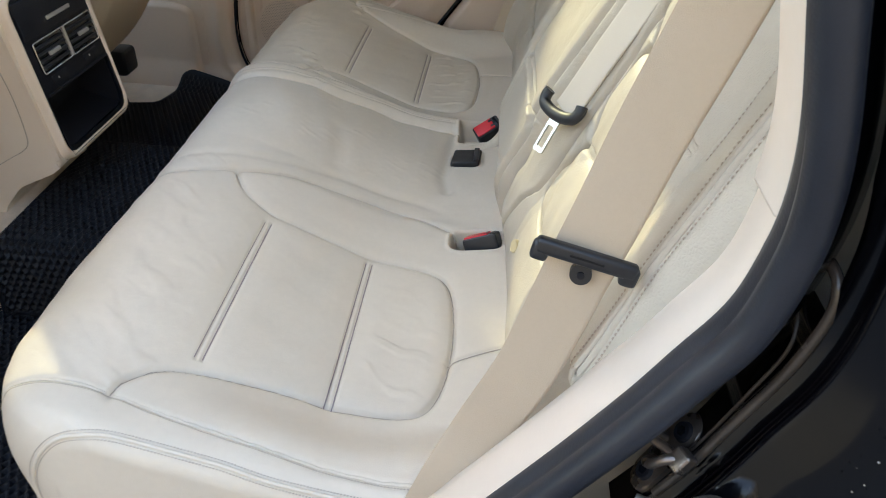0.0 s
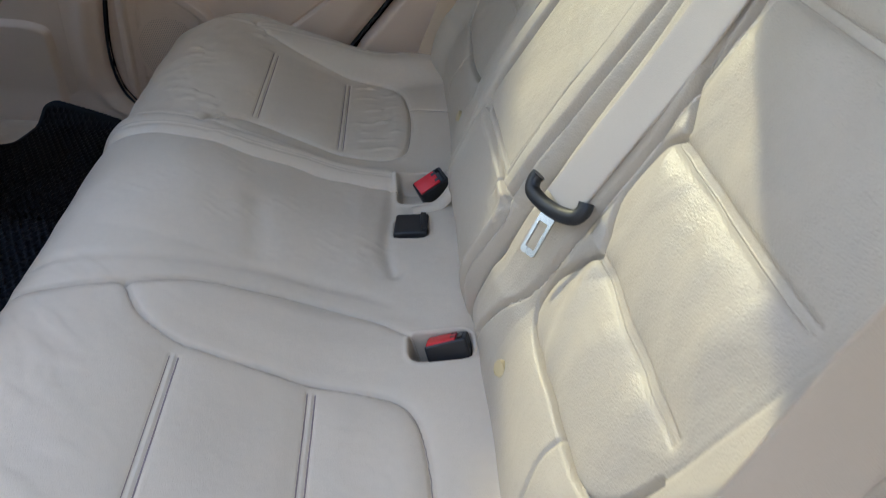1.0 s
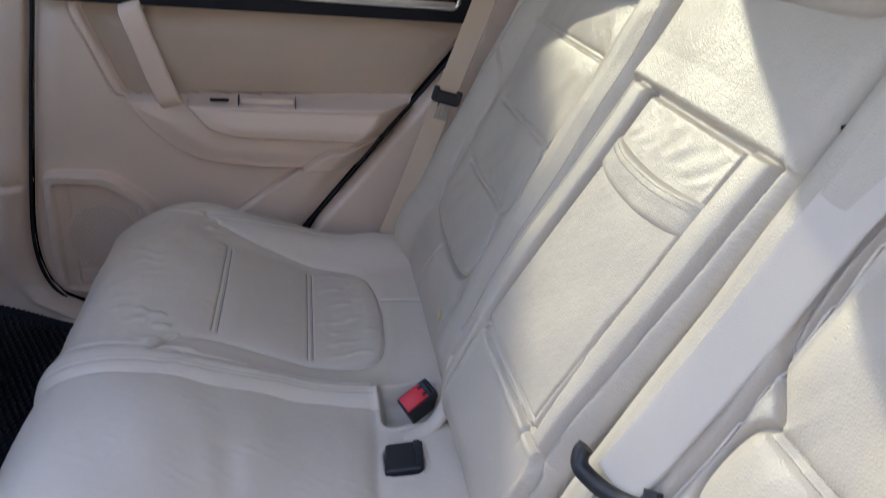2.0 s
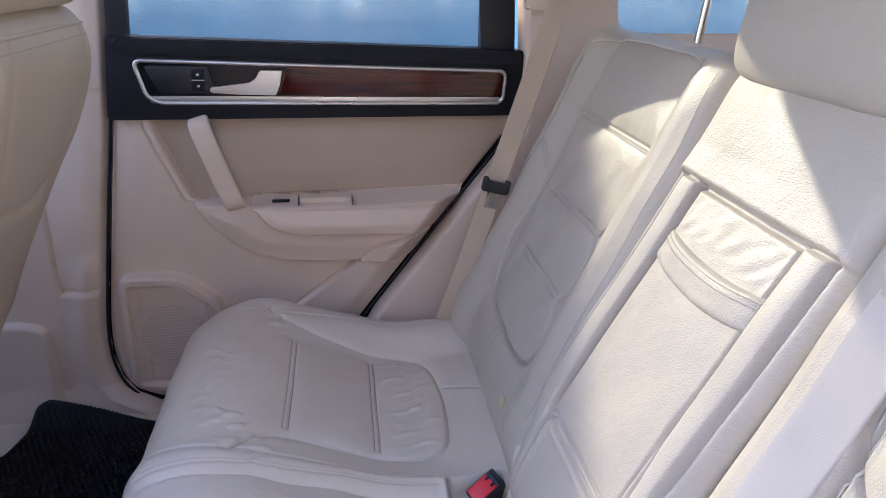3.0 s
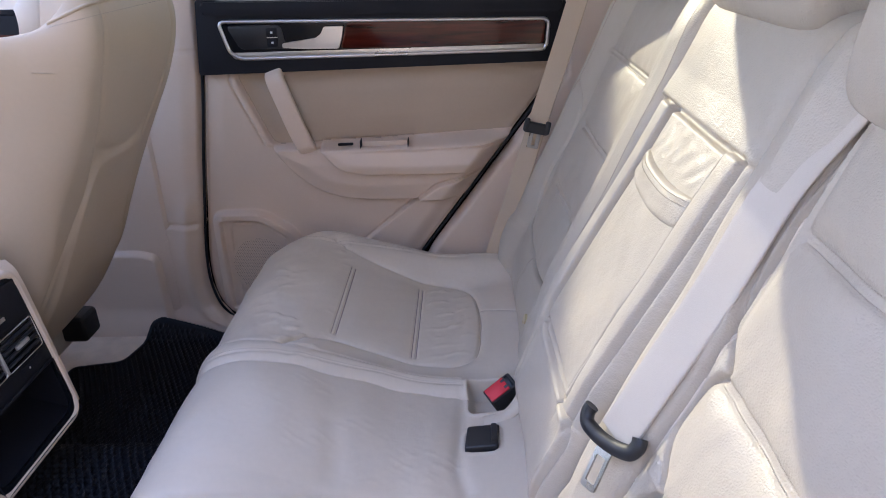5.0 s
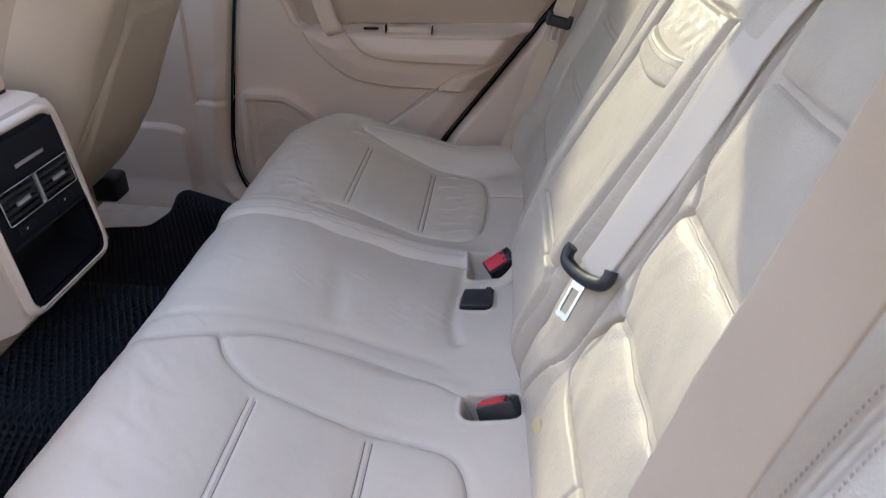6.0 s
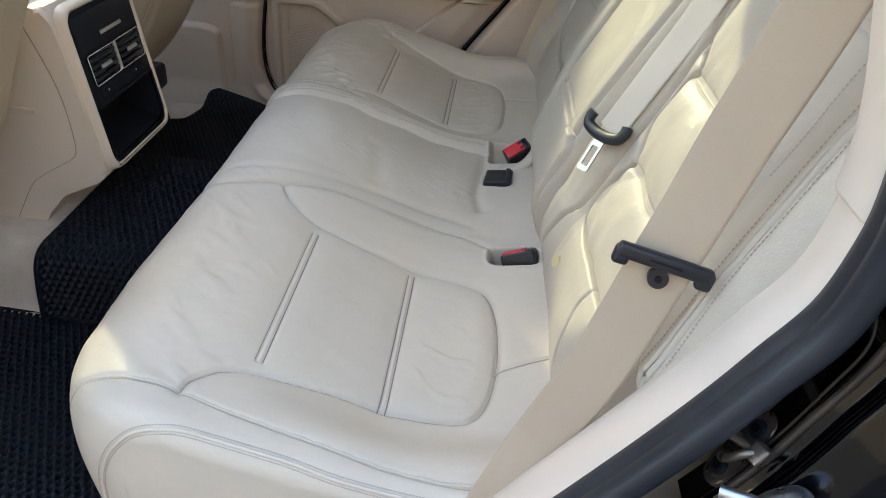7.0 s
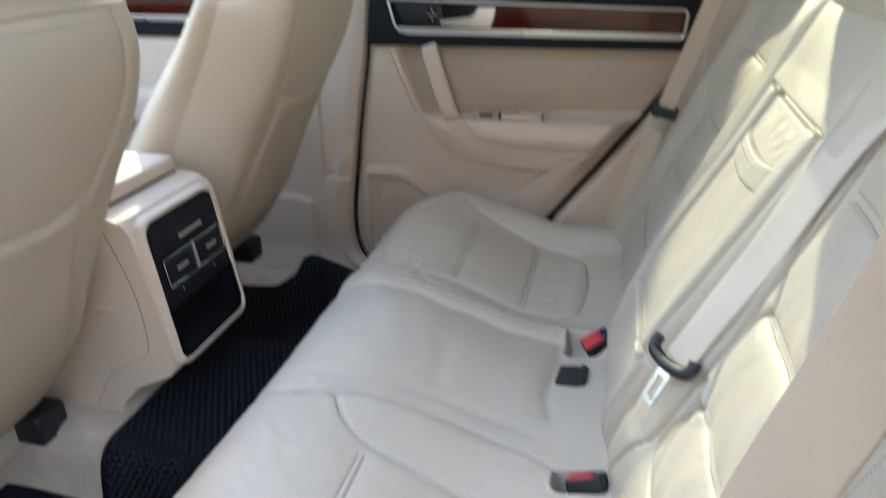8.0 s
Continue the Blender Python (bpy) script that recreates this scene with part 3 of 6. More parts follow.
bench = thing("rear_bench_seat", (-0.1, -0.27, 0.12), "wide cream leather rear bench seat with stitched panels, sunlit backrest", "car seat", kind="")
cushion, SH = cushion_sheet(-0.712, 0.170, large_relief, 0.030, 0.024, "cushion", LEATHER, bench)
arch_welt(SH, side_panel(SH[2][:, 0], -0.712, -1, "cushion_side", bench), -1, bench)
small = thing("rear_single_seat", (-0.1, 0.43, 0.12), "cream leather rear single seat with creased cushion and stitched panels", "car seat")
cushion2, SH2 = cushion_sheet(0.152, 0.712, small_relief, 0.020, 0.030, "cushion", LEATHER, small)
arch_welt(SH2, side_panel(SH2[2][:, -1], 0.712, 1, "cushion_side", small), 1, small)

for sheet, owner, flip in ((SH, bench, False), (SH2, small, True)):
    f = mirror if flip else list
    curves = []
    for x in (-0.214, -0.067):
        for k in (-0.0045, 0.0045):
            curves.append(on_cushion(line(f([(x + k, -0.289), (x + k, -0.566)]), 0.003)))
    seam(sheet, curves, owner, DARK_THREAD_CREASE, 0.0008, 0.0003)
    curves = [lifted(sheet, on_cushion(spline(f([(x, y - 0.006) for x, y in SIDE_SEAM]))), 0.0004)]
    if not flip:
        curves.append(lifted(sheet, on_cushion(spline([(x, y - 0.005) for x, y in ROLL_SEAM])), 0.0004))
    else:
        curves += [lifted(sheet, on_cushion(line([(-0.40, y), (0.02, y - 0.001)])), 0.0004) for y in (0.2015, 0.1785)]
    stitches("edge_stitching", curves, THREAD_CREASE, owner)
    piping("edge_piping", sheet, on_cushion(spline(f(SIDE_SEAM))), LEATHER, owner, 0.0017, 0.0008)
# darker tubes put the crease shade into the outline and rear seams
seam(SH, [on_cushion(spline(OUTLINE, 0.003)), on_cushion(spline(REAR_SEAM, 0.003))], bench, THREAD_CREASE, 0.0007, 0.0006)
seam(SH2, [on_cushion(spline(mirror(FAR_OUTLINE), 0.003)), on_cushion(spline(mirror(REAR_SEAM), 0.003))], small, THREAD_CREASE, 0.0007, 0.0006)
piping("roll_piping", SH, on_cushion(spline(ROLL_SEAM[1:])), LEATHER, bench, 0.0016, 0.0012)

# ---- backrests ----
BACK, BACK_N = profile([(0.138, 0.27), (0.136, 0.33), (0.149, 0.42), (0.222, 0.60), (0.274, 0.72), (0.335, 0.865), (0.366, 0.938), (0.384, 0.972), (0.408, 0.995),
                        (0.44, 1.0), (0.47, 0.982), (0.488, 0.93), (0.492, 0.80), (0.47, 0.5)])
BACK_S = np.arange(len(BACK)) * DS
_crest = int(np.argmax(BACK[:, 1]))


def up_back(z):
    return np.interp(z, BACK[:_crest, 1], BACK_S[:_crest])


def on_back(curve):
    """(z, y) on the backrest's face to (arc length, y)."""
    c = np.array(curve, float)
    return np.stack([up_back(c[:, 0]), c[:, 1]], 1)


PANEL = [(0.86, 0.578), (0.79, 0.569), (0.72, 0.564), (0.64, 0.562), (0.569, 0.556), (0.51, 0.538), (0.487, 0.49), (0.484, 0.40), (0.480, 0.325),
         (0.492, 0.290), (0.53, 0.284), (0.57, 0.302), (0.590, 0.32)]
CORNERS = [[(0.597, 0.318), (0.625, 0.292), (0.66, 0.284), (0.695, 0.287), (0.713, 0.303)], [(0.718, 0.302), (0.75, 0.272), (0.80, 0.262), (0.86, 0.262), (0.93, 0.27)]]
BARS = [(0.592, 0.318, 0.540), (0.709, 0.302, 0.545), (0.842, 0.285, 0.545)]
FAR_BARS = [(0.609, 0.322, 0.540), (0.7235, 0.300, 0.552), (0.859, 0.290, 0.604)]
FAR_PANEL = [(0.815, 0.676), (0.79, 0.664), (0.75, 0.618), (0.69, 0.600), (0.61, 0.612), (0.54, 0.600), (0.496, 0.550), (0.482, 0.43), (0.484, 0.345), (0.496, 0.305),
             (0.53, 0.290), (0.57, 0.300), (0.600, 0.32)]
LOW_SEAM = [(0.37, 0.475), (0.42, 0.468), (0.45, 0.455), (0.484, 0.452)]
GUSSET = [(0.40, 0.235), (0.45, 0.250), (0.50, 0.268), (0.57, 0.274), (0.68, 0.275), (0.77, 0.272), (0.88, 0.270), (0.96, 0.275), (0.985, 0.283)]
BOLSTER_SEAM = [(0.535, 0.687), (0.57, 0.685), (0.615, 0.680), (0.67, 0.673), (0.72, 0.6695), (0.78, 0.663), (0.85, 0.659), (0.94, 0.657)]


def seat_back(S, Y, seed, cut=0.0, bars=BARS, panel=PANEL, puff=0.013):
    """Relief of an outer backrest, for y > 0 (the near one is its mirror image)."""
    Z = np.interp(S, BACK_S[:_crest], BACK[:_crest, 1])
    face = 1 - step(S, BACK_S[_crest] - 0.05, BACK_S[_crest])
    h = 0 * S
    seams = []
    dp = dist(S, Y, on_back(spline(panel)))
    seams.append(dp)
    h = h + groove(dp, np.where(Y > 0.5, 0.0012 if cut else 0.006, 0.008) + 0.007 * (Z < 0.57), 0.003)
    for c in CORNERS:
        d = dist(S, Y, on_back(spline(c)))
        seams.append(d)
        h = h + groove(d, 0.008, 0.003)
    for z, a, b in bars:
        c = on_back(line([(z, a), (z, b)]))
        d = dist(S, Y, c)
        seams.append(d)
        h = h + groove(dist(S, Y, c + [0.004, 0]), 0.0024, 0.0022) + groove(dist(S, Y, c - [0.004, 0]), 0.0024, 0.0022)
    near = np.minimum.reduce(seams)
    inner = step(Y, 0.270, 0.30) * (1 - (step(Y, 0.48, 0.59) if cut else step(Y, 0.565, 0.60))) * step(Z, 0.47, 0.50)
    h = h + face * inner * puff * (1 - np.exp(-near / 0.020))
    low = dist(S, Y, on_back(spline(LOW_SEAM)))
    h = h + groove(low, 0.003, 0.003)
    h = h + 0.006 * face * step(0.49 - Z, 0.0, 0.03) * step(Z, 0.36, 0.43)
    # bolsters
    h = h + face * 0.028 * step(Y, 0.55 if cut else 0.585, 0.668)
    ridge = np.interp(Y, [0.15, 0.175, 0.205, 0.222, 0.244, 0.262, 0.282, 0.298], [0.024, 0.026, 0.032, 0.032, 0.024, 0.015, 0.003, 0.0])
    h = h + face * ridge * (0.60 + 0.40 * step(Z, 0.42, 0.56)) * step(Z, 0.34, 0.42)
    h = h + groove(dist(S, Y, on_back(spline(GUSSET))), 0.009, 0.003)
    bs = dist(S, Y, on_back(spline(BOLSTER_SEAM)))
    h = h + groove(bs, 0.003, 0.0034)
    h = h - cut * face * step(Y, 0.598, 0.625) * (1 - step(Z, 0.500, 0.556))
    # folds pulled from the seams
    pull = np.exp(-near / 0.06) * inner
    h = h + pull * 0.18 * puff * np.clip(ripple(S * 0.5 + 0.6 * Y, Y - 0.5 * S, 4, 13, seed), -0.25, 1)
    h = h + face * 0.0016 * ripple(S, Y, 4, 4, seed + 2) + inner * 0.17 * puff * ripple(S + 0.7 * Y, Y, 5, 8, seed + 4)
    return h


def mid_back(S, Y):
    """Relief of the centre backrest: padded head, framed fold-down flap between two rolls, lower pad."""
    Z = np.interp(S, BACK_S[:_crest], BACK[:_crest, 1])
    face = 1 - step(S, BACK_S[_crest] - 0.05, BACK_S[_crest] + 0.02)
    h = face * (0.044 - 0.026 * np.clip((Z - 0.58) / 0.32, 0, 1)) * step(Z, 0.335, 0.44) * (1 - 0.35 * step(-Y, 0.15, 0.18))
    h = h - 0.030 * step(Y, 0.112, 0.150) * (1 - step(Z, 0.44, 0.56)) * face
    top = step(Z, 0.8600, 0.8640)
    flap = round_poly([(up_back(0.540), -0.128), (up_back(0.70), -0.113), (up_back(0.857), -0.109), (up_back(0.857), 0.093), (up_back(0.540), 0.093)], 0.005)
    d = inside(S, Y, flap)
    h = h + groove(d, 0.010, 0.0030) - 0.001 * step(d, 0.0, 0.006) + 0.0015 * step(d, 0.006, 0.05)
    for y, w in ((0.1150, 0.0210), (-0.1325, 0.0215)):
        roll = np.sqrt(np.clip(1 - ((Y - y) / w) ** 2, 0, 1))
        h = h + 0.0065 * roll * (1 - top) * step(Z, 0.49, 0.55) * face
        h = h + groove(np.abs(Y - y) - w, 0.009, 0.0030) * (1 - top) * step(Z, 0.5, 0.54)
    h = h + top * face * (0.002 + 0.010 * np.clip(1 - (Y / 0.2) ** 2, 0, 1))
    h = h + groove(dist(S, Y, on_back(line([(0.862, -0.156), (0.862, 0.138)]))), 0.010, 0.0030)
    low = dist(S, Y, on_back(spline([(0.38, -0.158), (0.45, -0.160), (0.524, -0.160), (0.532, -0.12), (0.531, -0.04), (0.530, 0.05), (0.530, 0.086), (0.46, 0.093), (0.40, 0.096)])))
    h = h + groove(low, 0.009, 0.003) + 0.003 * np.exp(-((low - 0.008) / 0.006) ** 2) * (Z < 0.531)
    # fine wrinkles across the narrow strip and the flap, broad unevenness
    strip = step(-Y, 0.152, 0.156) * (1 - top)
    h = h + strip * 0.0003 * ripple(S + 0.5 * Y, Y, 110, 30, 79) * face
    h = h + face * 0.0012 * ripple(S, Y, 4, 5, 77)
    inner = step(d, 0.004, 0.02)
    h = h + inner * (0.0008 * ripple(S, Y, 7, 9, 78) + 0.00012 * ripple(S, Y, 60, 60, 80))
    h = h + inner * step(Z, 0.805, 0.815) * 0.0012 * ripple(S, Y + 0.3 * S, 8, 22, 82)
    return h


def back_sheet(y0, y1, relief, r0, r1, depth, name, parent, dy=0.0022):
    n = 16
    a0 = np.linspace(math.pi / 2, 0, n, endpoint=False)
    ys = [y0 + r0 * (1 - math.sin(a)) for a in a0]
    drop = [r0 * (1 - math.cos(a)) for a in a0]
    mid = np.arange(y0 + r0, y1 - r1, dy)
    a1 = np.linspace(0, math.pi / 2, n)
    ys = np.array([y0 + 0.001] + ys + list(mid) + [y1 - r1 * (1 - math.sin(a)) for a in a1] + [y1 - 0.001])
    drop = np.array([r0 + depth] + drop + [0] * len(mid) + [r1 * (1 - math.cos(a)) for a in a1] + [r1 + depth])
    S, Y = np.meshgrid(BACK_S, ys, indexing="ij")
    h = relief(S, Y) - drop[None, :]
    P = np.stack([BACK[:, None, 0] + BACK_N[:, None, 0] * h, Y, BACK[:, None, 1] + BACK_N[:, None, 1] * h], -1)
    return grid(name, P, LEATHER_SHADED, parent, flip=True), (BACK_S, ys, P)


def flipped(fn, seed):
    return lambda S, Y: fn(S, -Y, seed, 0.055)


near_back, NB = back_sheet(-0.712, -0.180, flipped(seat_back, 51), 0.034, 0.024, 0.13, "backrest", bench, dy=0.0012)
centre_back, MB = back_sheet(-0.178, 0.156, mid_back, 0.014, 0.018, 0.05, "centre_backrest", bench)
far_back, FB = back_sheet(0.159, 0.706, lambda S, Y: seat_back(S, Y, 61, 0.0, FAR_BARS, FAR_PANEL, 0.006), 0.022, 0.040, 0.05, "backrest", small)
for sheet, owner, sg, bars in ((NB, bench, -1, BARS), (FB, small, 1, FAR_BARS)):
    m = lambda c: [(a, sg * b) for a, b in c]
    curves = []
    for z, a, b in bars:
        for k in (-0.0045, 0.0045):
            curves.append(lifted(sheet, on_back(line(m([(z + k, a), (z + k, b)]))), 0.0003))
    stitches("panel_stitching", curves, THREAD_PALE, owner)
    if sg < 0:
        curves = [lifted(sheet, on_back(spline([(z, -y - k) for z, y in BOLSTER_SEAM])), 0.0004) for k in (0.0115, -0.0135)]
        for k in (0.0042, -0.0042):
            piping("welt", sheet, on_back(spline([(z, -y + k) for z, y in BOLSTER_SEAM])), LEATHER_SHADED, owner, 0.0036, 0.0003)
        # dark tube stands for the shade between the two welts
        seam(sheet, [on_back(spline([(z, -y) for z, y in BOLSTER_SEAM], 0.003))], owner, DARK_THREAD_CREASE, 0.0008, 0.001)
        curves.append(lifted(sheet, on_back(spline([(0.715, -0.581), (0.735, -0.582), (0.755, -0.582), (0.79, -0.5785), (0.82, -0.580), (0.9, -0.586)])), 0.0004))
        stitches("edge_stitching", curves, THREAD_CREASE, owner, pitch=0.0046, size=0.0009)
    else:
        stitches("edge_stitching", [lifted(sheet, on_back(spline([(0.47, 0.177), (0.60, 0.176), (0.80, 0.177), (0.92, 0.178), (0.975, 0.184)])), 0.0004)], DARK_THREAD_CREASE, owner, pitch=0.0034, size=0.0006)
    piping("edge_piping", sheet, on_back(spline(m(GUSSET))), LEATHER, owner, 0.0017, 0.0022)
    # round airbag badge low on the inner side
    p, n = lifted(sheet, on_back([(0.419, sg * 0.309), (0.42, sg * 0.309)]), 0.0)
    n0 = n[0] + (np.array([-0.45, -0.45, 0.15]) if sg < 0 else 0)
    n0 = n0 / np.linalg.norm(n0)
    bm = rod(p[0] - n0 * 0.004, p[0] + n0 * 0.0036, 0.0100, 24)
    bmesh.ops.bevel(bm, geom=[e for e in bm.edges if len(e.link_faces) == 2 and e.calc_face_angle() > 1], offset=0.001, segments=2, affect="EDGES")
    part("badge", bm, BUTTON_BEIGE, owner, "small round beige badge")


seam(NB, [on_back(spline([(z, -y) for z, y in c], 0.003)) for c in CORNERS], bench, THREAD_PALE, 0.0007, 0.0004)
# darker tubes again stand for shade in the far backrest's seams
seam(FB, [on_back(spline(FAR_PANEL, 0.003)), on_back(spline(BOLSTER_SEAM, 0.003)), on_back(spline(LOW_SEAM, 0.003))], small, THREAD_CREASE, 0.0008, 0.0006)
FLAP_LINES = [[(0.535, -0.129), (0.70, -0.113), (0.857, -0.109)], [(0.535, 0.093), (0.857, 0.093)], [(0.862, -0.156), (0.862, 0.138)], [(0.531, -0.155), (0.531, 0.086)]]
seam(MB, [on_back(line(c, 0.003)) for c in FLAP_LINES], bench, THREAD_PALE, 0.0007, 0.0003)


piping("crest_piping", FB, on_back(spline([(0.985, 0.283), (0.988, 0.33), (0.989, 0.42), (0.988, 0.52), (0.982, 0.60), (0.965, 0.65)])), LEATHER, small, 0.0018, 0.0016)
bm = bmesh.new()
bmesh.ops.create_uvsphere(bm, u_segments=24, v_segments=12, radius=1.0)
for v in bm.verts:
    v.co = (0.454 + 0.022 * v.co.x, 0.222 + 0.030 * v.co.y, 1.000 + (0.016 if v.co.z > 0 else 0.006) * v.co.z)
part("release_cap", bm, SATIN, small, "silver-grey backrest release cap")


def strap_band():
    """The curved leather grip band across the fold-down centre flap."""
    ys = np.linspace(-0.115, 0.098, 72)
    u = (ys + 0.0085) / 0.1065
    lo, hi = 0.754 + 0.012 * u**2, 0.794 + 0.011 * u**2
    rows = np.linspace(0, 1, 20)
    Zv = lo[None] * (1 - rows[:, None]) + hi[None] * rows[:, None]
    Yv = np.tile(ys, (20, 1))
    p, n = lifted(MB, on_back(np.stack([Zv.ravel(), np.clip(Yv.ravel(), -0.092, 0.075)], 1)), 0.0)
    n0 = np.array([-0.92, 0, 0.39])
    e = rows[:, None] + 0 * Zv
    prof = 0.0085 * np.clip(1 - np.abs(2 * e - 1) ** 8, 0, 1) + 0.0005 * ripple(Zv, Yv, 36, 3, 5) + 0.004 * e * np.clip(1 - u**2, 0, 1)[None]
    P = p.reshape(20, 72, 3) + n0 * (prof * (1 - 0.7 * np.abs(u) ** 10)[None] - 0.003 - 0.004 * np.clip(np.abs(u) ** 12, 0, 1)[None])[..., None]
    P[..., 1] = Yv
    ob = grid("grip_band", P, LEATHER_SHADED, bench, flip=False)
    q = P[-4] + n0 * 0.0006
    stitches("band_stitching", [(q, np.tile(n0, (72, 1))), (P[-7] + n0 * 0.0006, np.tile(n0, (72, 1)))], THREAD_PALE, bench, pitch=0.0036)
    return ob


strap_band()


def headrest(owner, y, z, half, posts, label, ahead=0.0):
    """A padded headrest on two chromed posts, set into sockets of its backrest."""
    ob = thing("headrest", (0.43, y, 0.985), label, "headrest", "rear headrests")
    us, vs = np.linspace(0, 2 * math.pi, 72, endpoint=False), np.linspace(-1, 1, 48)
    rows = []
    for v in vs:
        k = (1 - abs(v) ** 4.5) ** (1 / 4.5)
        ring = []
        for u in us:
            c, s = math.cos(u), math.sin(u)
            c2, s2 = math.copysign(abs(c) ** 0.55, c), math.copysign(abs(s) ** 0.55, s)
            ring.append((0.395 - ahead + 0.055 * c2 * (0.35 + 0.65 * k), y + half * v, z + 0.085 + 0.085 * s2 * (0.72 + 0.28 * k)))
        rows.append(ring)
    P = np.array(rows)
    # leans back a little, and its front edge is fuller
    P[..., 0] += (P[..., 2] - z) * 0.16
    pad = grid("pad", np.concatenate([P, P[:, :1]], 1), LEATHER_SHADED, ob)
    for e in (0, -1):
        raw("pad_end", list(P[e]), [list(range(len(us)))[:: 1 if e else -1]], LEATHER_SHADED, pad)
    for d in (-posts, posts):
        part("post", rod((0.428, y + d, 0.97), (0.445, y + d, z + 0.06), 0.0065), CHROME, ob, "chromed headrest post")
        part("post_socket", rod((0.426, y + d, 0.985), (0.43, y + d, 1.004), 0.017, 20, 0.014), LEATHER, owner)


headrest(bench, -0.432, 0.948, 0.147, 0.07, "cream leather headrest pushed down above the outer seat", 0.035)
headrest(bench, 0.006, 0.983, 0.155, 0.07, "cream leather headrest above the centre backrest")
headrest(small, 0.300, 1.10, 0.135, 0.088, "cream leather headrest raised on chromed posts")
for y0, y1, ow in ((-0.66, 0.19, bench), (0.205, 0.66, small)):
    part("seat_base", box((-0.30, y0 + 0.02, 0.122), (0.12, y1 - 0.04, 0.26), 0.01), DARK, ow)


# ---- seat belts and buckles ----
def belt(path, width, normals, name, owner, thick=0.0014, mat=WEBBING, width_end=None):
    """Woven webbing along a path; normals: the way its face looks at each control point."""
    p, n = spline(path, 0.006), None
    k = np.linspace(0, 1, len(path))
    n = np.stack([np.interp(np.linspace(0, 1, len(p)), k, np.array(normals, float)[:, c]) for c in range(3)], 1)
    t = np.gradient(p, axis=0)
    w = np.cross(t, n)
    w /= np.linalg.norm(w, axis=1)[:, None]
    n = np.cross(w, t)
    n /= np.linalg.norm(n, axis=1)[:, None]
    u = np.linspace(-1, 1, 17)
    half = np.linspace(width, width_end or width, len(p))[:, None, None] / 2
    prof = thick * np.where(np.abs(u) > 0.9, 0.75, 1.0)
    wav = 0.0016 * ripple(np.tile(np.arange(len(p))[:, None] * 0.006, (1, 17)), np.tile(u * 0.02, (len(p), 1)), 3, 6, 9)
    top = p[:, None] + w[:, None] * u[None, :, None] * half + n[:, None] * (prof[None] + wav)[..., None]
    bot = p[:, None] + w[:, None] * u[None, :, None] * half + n[:, None] * (wav - prof[None])[..., None]
    P = np.concatenate([top, bot[:, ::-1], top[:, :1]], 1)
    return grid(name, P, mat, owner)


def tongue(owner, left, right, down, front, plate_len=0.05):
    """Black grip bar with upturned ends and, below it, the steel plate with its slot."""
    L, R, D, F = Vector(left), Vector(right), Vector(down).normalized(), Vector(front).normalized()
    ax = (R - L).normalized()
    c, half = (L + R) / 2, (R - L).length / 2
    D = (D - ax * D.dot(ax)).normalized()
    F = ax.cross(D) if ax.cross(D).dot(F) > 0 else -ax.cross(D)
    path = [c - ax * half * 0.96 - D * 0.014 + F * 0.004, c - ax * half - D * 0.006 + F * 0.004, c - ax * half * 0.86 + D * 0.004 + F * 0.004, c - ax * half * 0.4 + D * 0.009 + F * 0.003,
            c + D * 0.010 + F * 0.003, c + ax * half * 0.4 + D * 0.009 + F * 0.003, c + ax * half * 0.86 + D * 0.004 + F * 0.004, c + ax * half - D * 0.006 + F * 0.004,
            c + ax * half * 0.96 - D * 0.014 + F * 0.004]
    P = sweep(spline([tuple(q) for q in path], 0.002), circle(0.0085, 14, 0.85), up=tuple(F))
    bar = grid("grip", P, BLACK, owner, "black plastic belt tongue")
    for e in (0, -1):
        raw("grip_cap", list(P[e][:-1]), [list(range(len(P[e]) - 1))[:: 1 if e else -1]], BLACK, bar)

    def place(u, v, w):
        return c + ax * u + D * (v + 0.014) + F * (w - 0.001)
    o = round_poly([(-0.0105, 0), (0.0105, 0), (0.0105, plate_len), (-0.0105, plate_len)], 0.004, 4)
    i = round_poly([(-0.0065, 0.012), (0.0065, 0.012), (0.0065, plate_len - 0.007), (-0.0065, plate_len - 0.007)], 0.002, 4)
    bm = bmesh.new()
    rings = [[bm.verts.new(place(u, v, w)) for u, v in q] for q, w in ((o, 0), (o, 0.0025), (i, 0.0025), (i, 0))]
    for a, b in zip(rings, rings[1:] + rings[:1]):
        for k in range(len(o)):
            j = (k + 1) % len(o)
            bm.faces.new((a[k], a[j], b[j], b[k]))
    part("latch_plate", bm, LATCH, owner, "slotted steel latch plate")
    return bar


near_belt = thing("seat_belt", (0.1, -0.69, 0.37), "beige webbing seat belt with black tongue hanging beside the outer seat", "seat belt", "rear seat belts")
belt([(0.045, -0.704, 0.30), (0.077, -0.700, 0.405), (0.107, -0.682, 0.472), (0.138, -0.677, 0.55), (0.153, -0.675, 0.605), (0.168, -0.674, 0.667), (0.182, -0.672, 0.72), (0.200, -0.668, 0.79), (0.224, -0.664, 0.872),
      (0.262, -0.65, 1.0), (0.30, -0.635, 1.14), (0.34, -0.62, 1.28)], 0.055, [(-0.25, -1, 0.25)] * 12, "webbing", near_belt, width_end=0.048)
L, R = Vector((0.131, -0.680, 0.691)), Vector((0.209, -0.686, 0.675))
ax = (R - L).normalized()
F = Vector((-0.25, -1, 0.25))
F = (F - ax * F.dot(ax)).normalized()
D = ax.cross(F)
if D.z > 0:
    D = -D
turn = Matrix((ax, F, D)).transposed().to_4x4()
turn.translation = (L + R) / 2
half = (R - L).length / 2
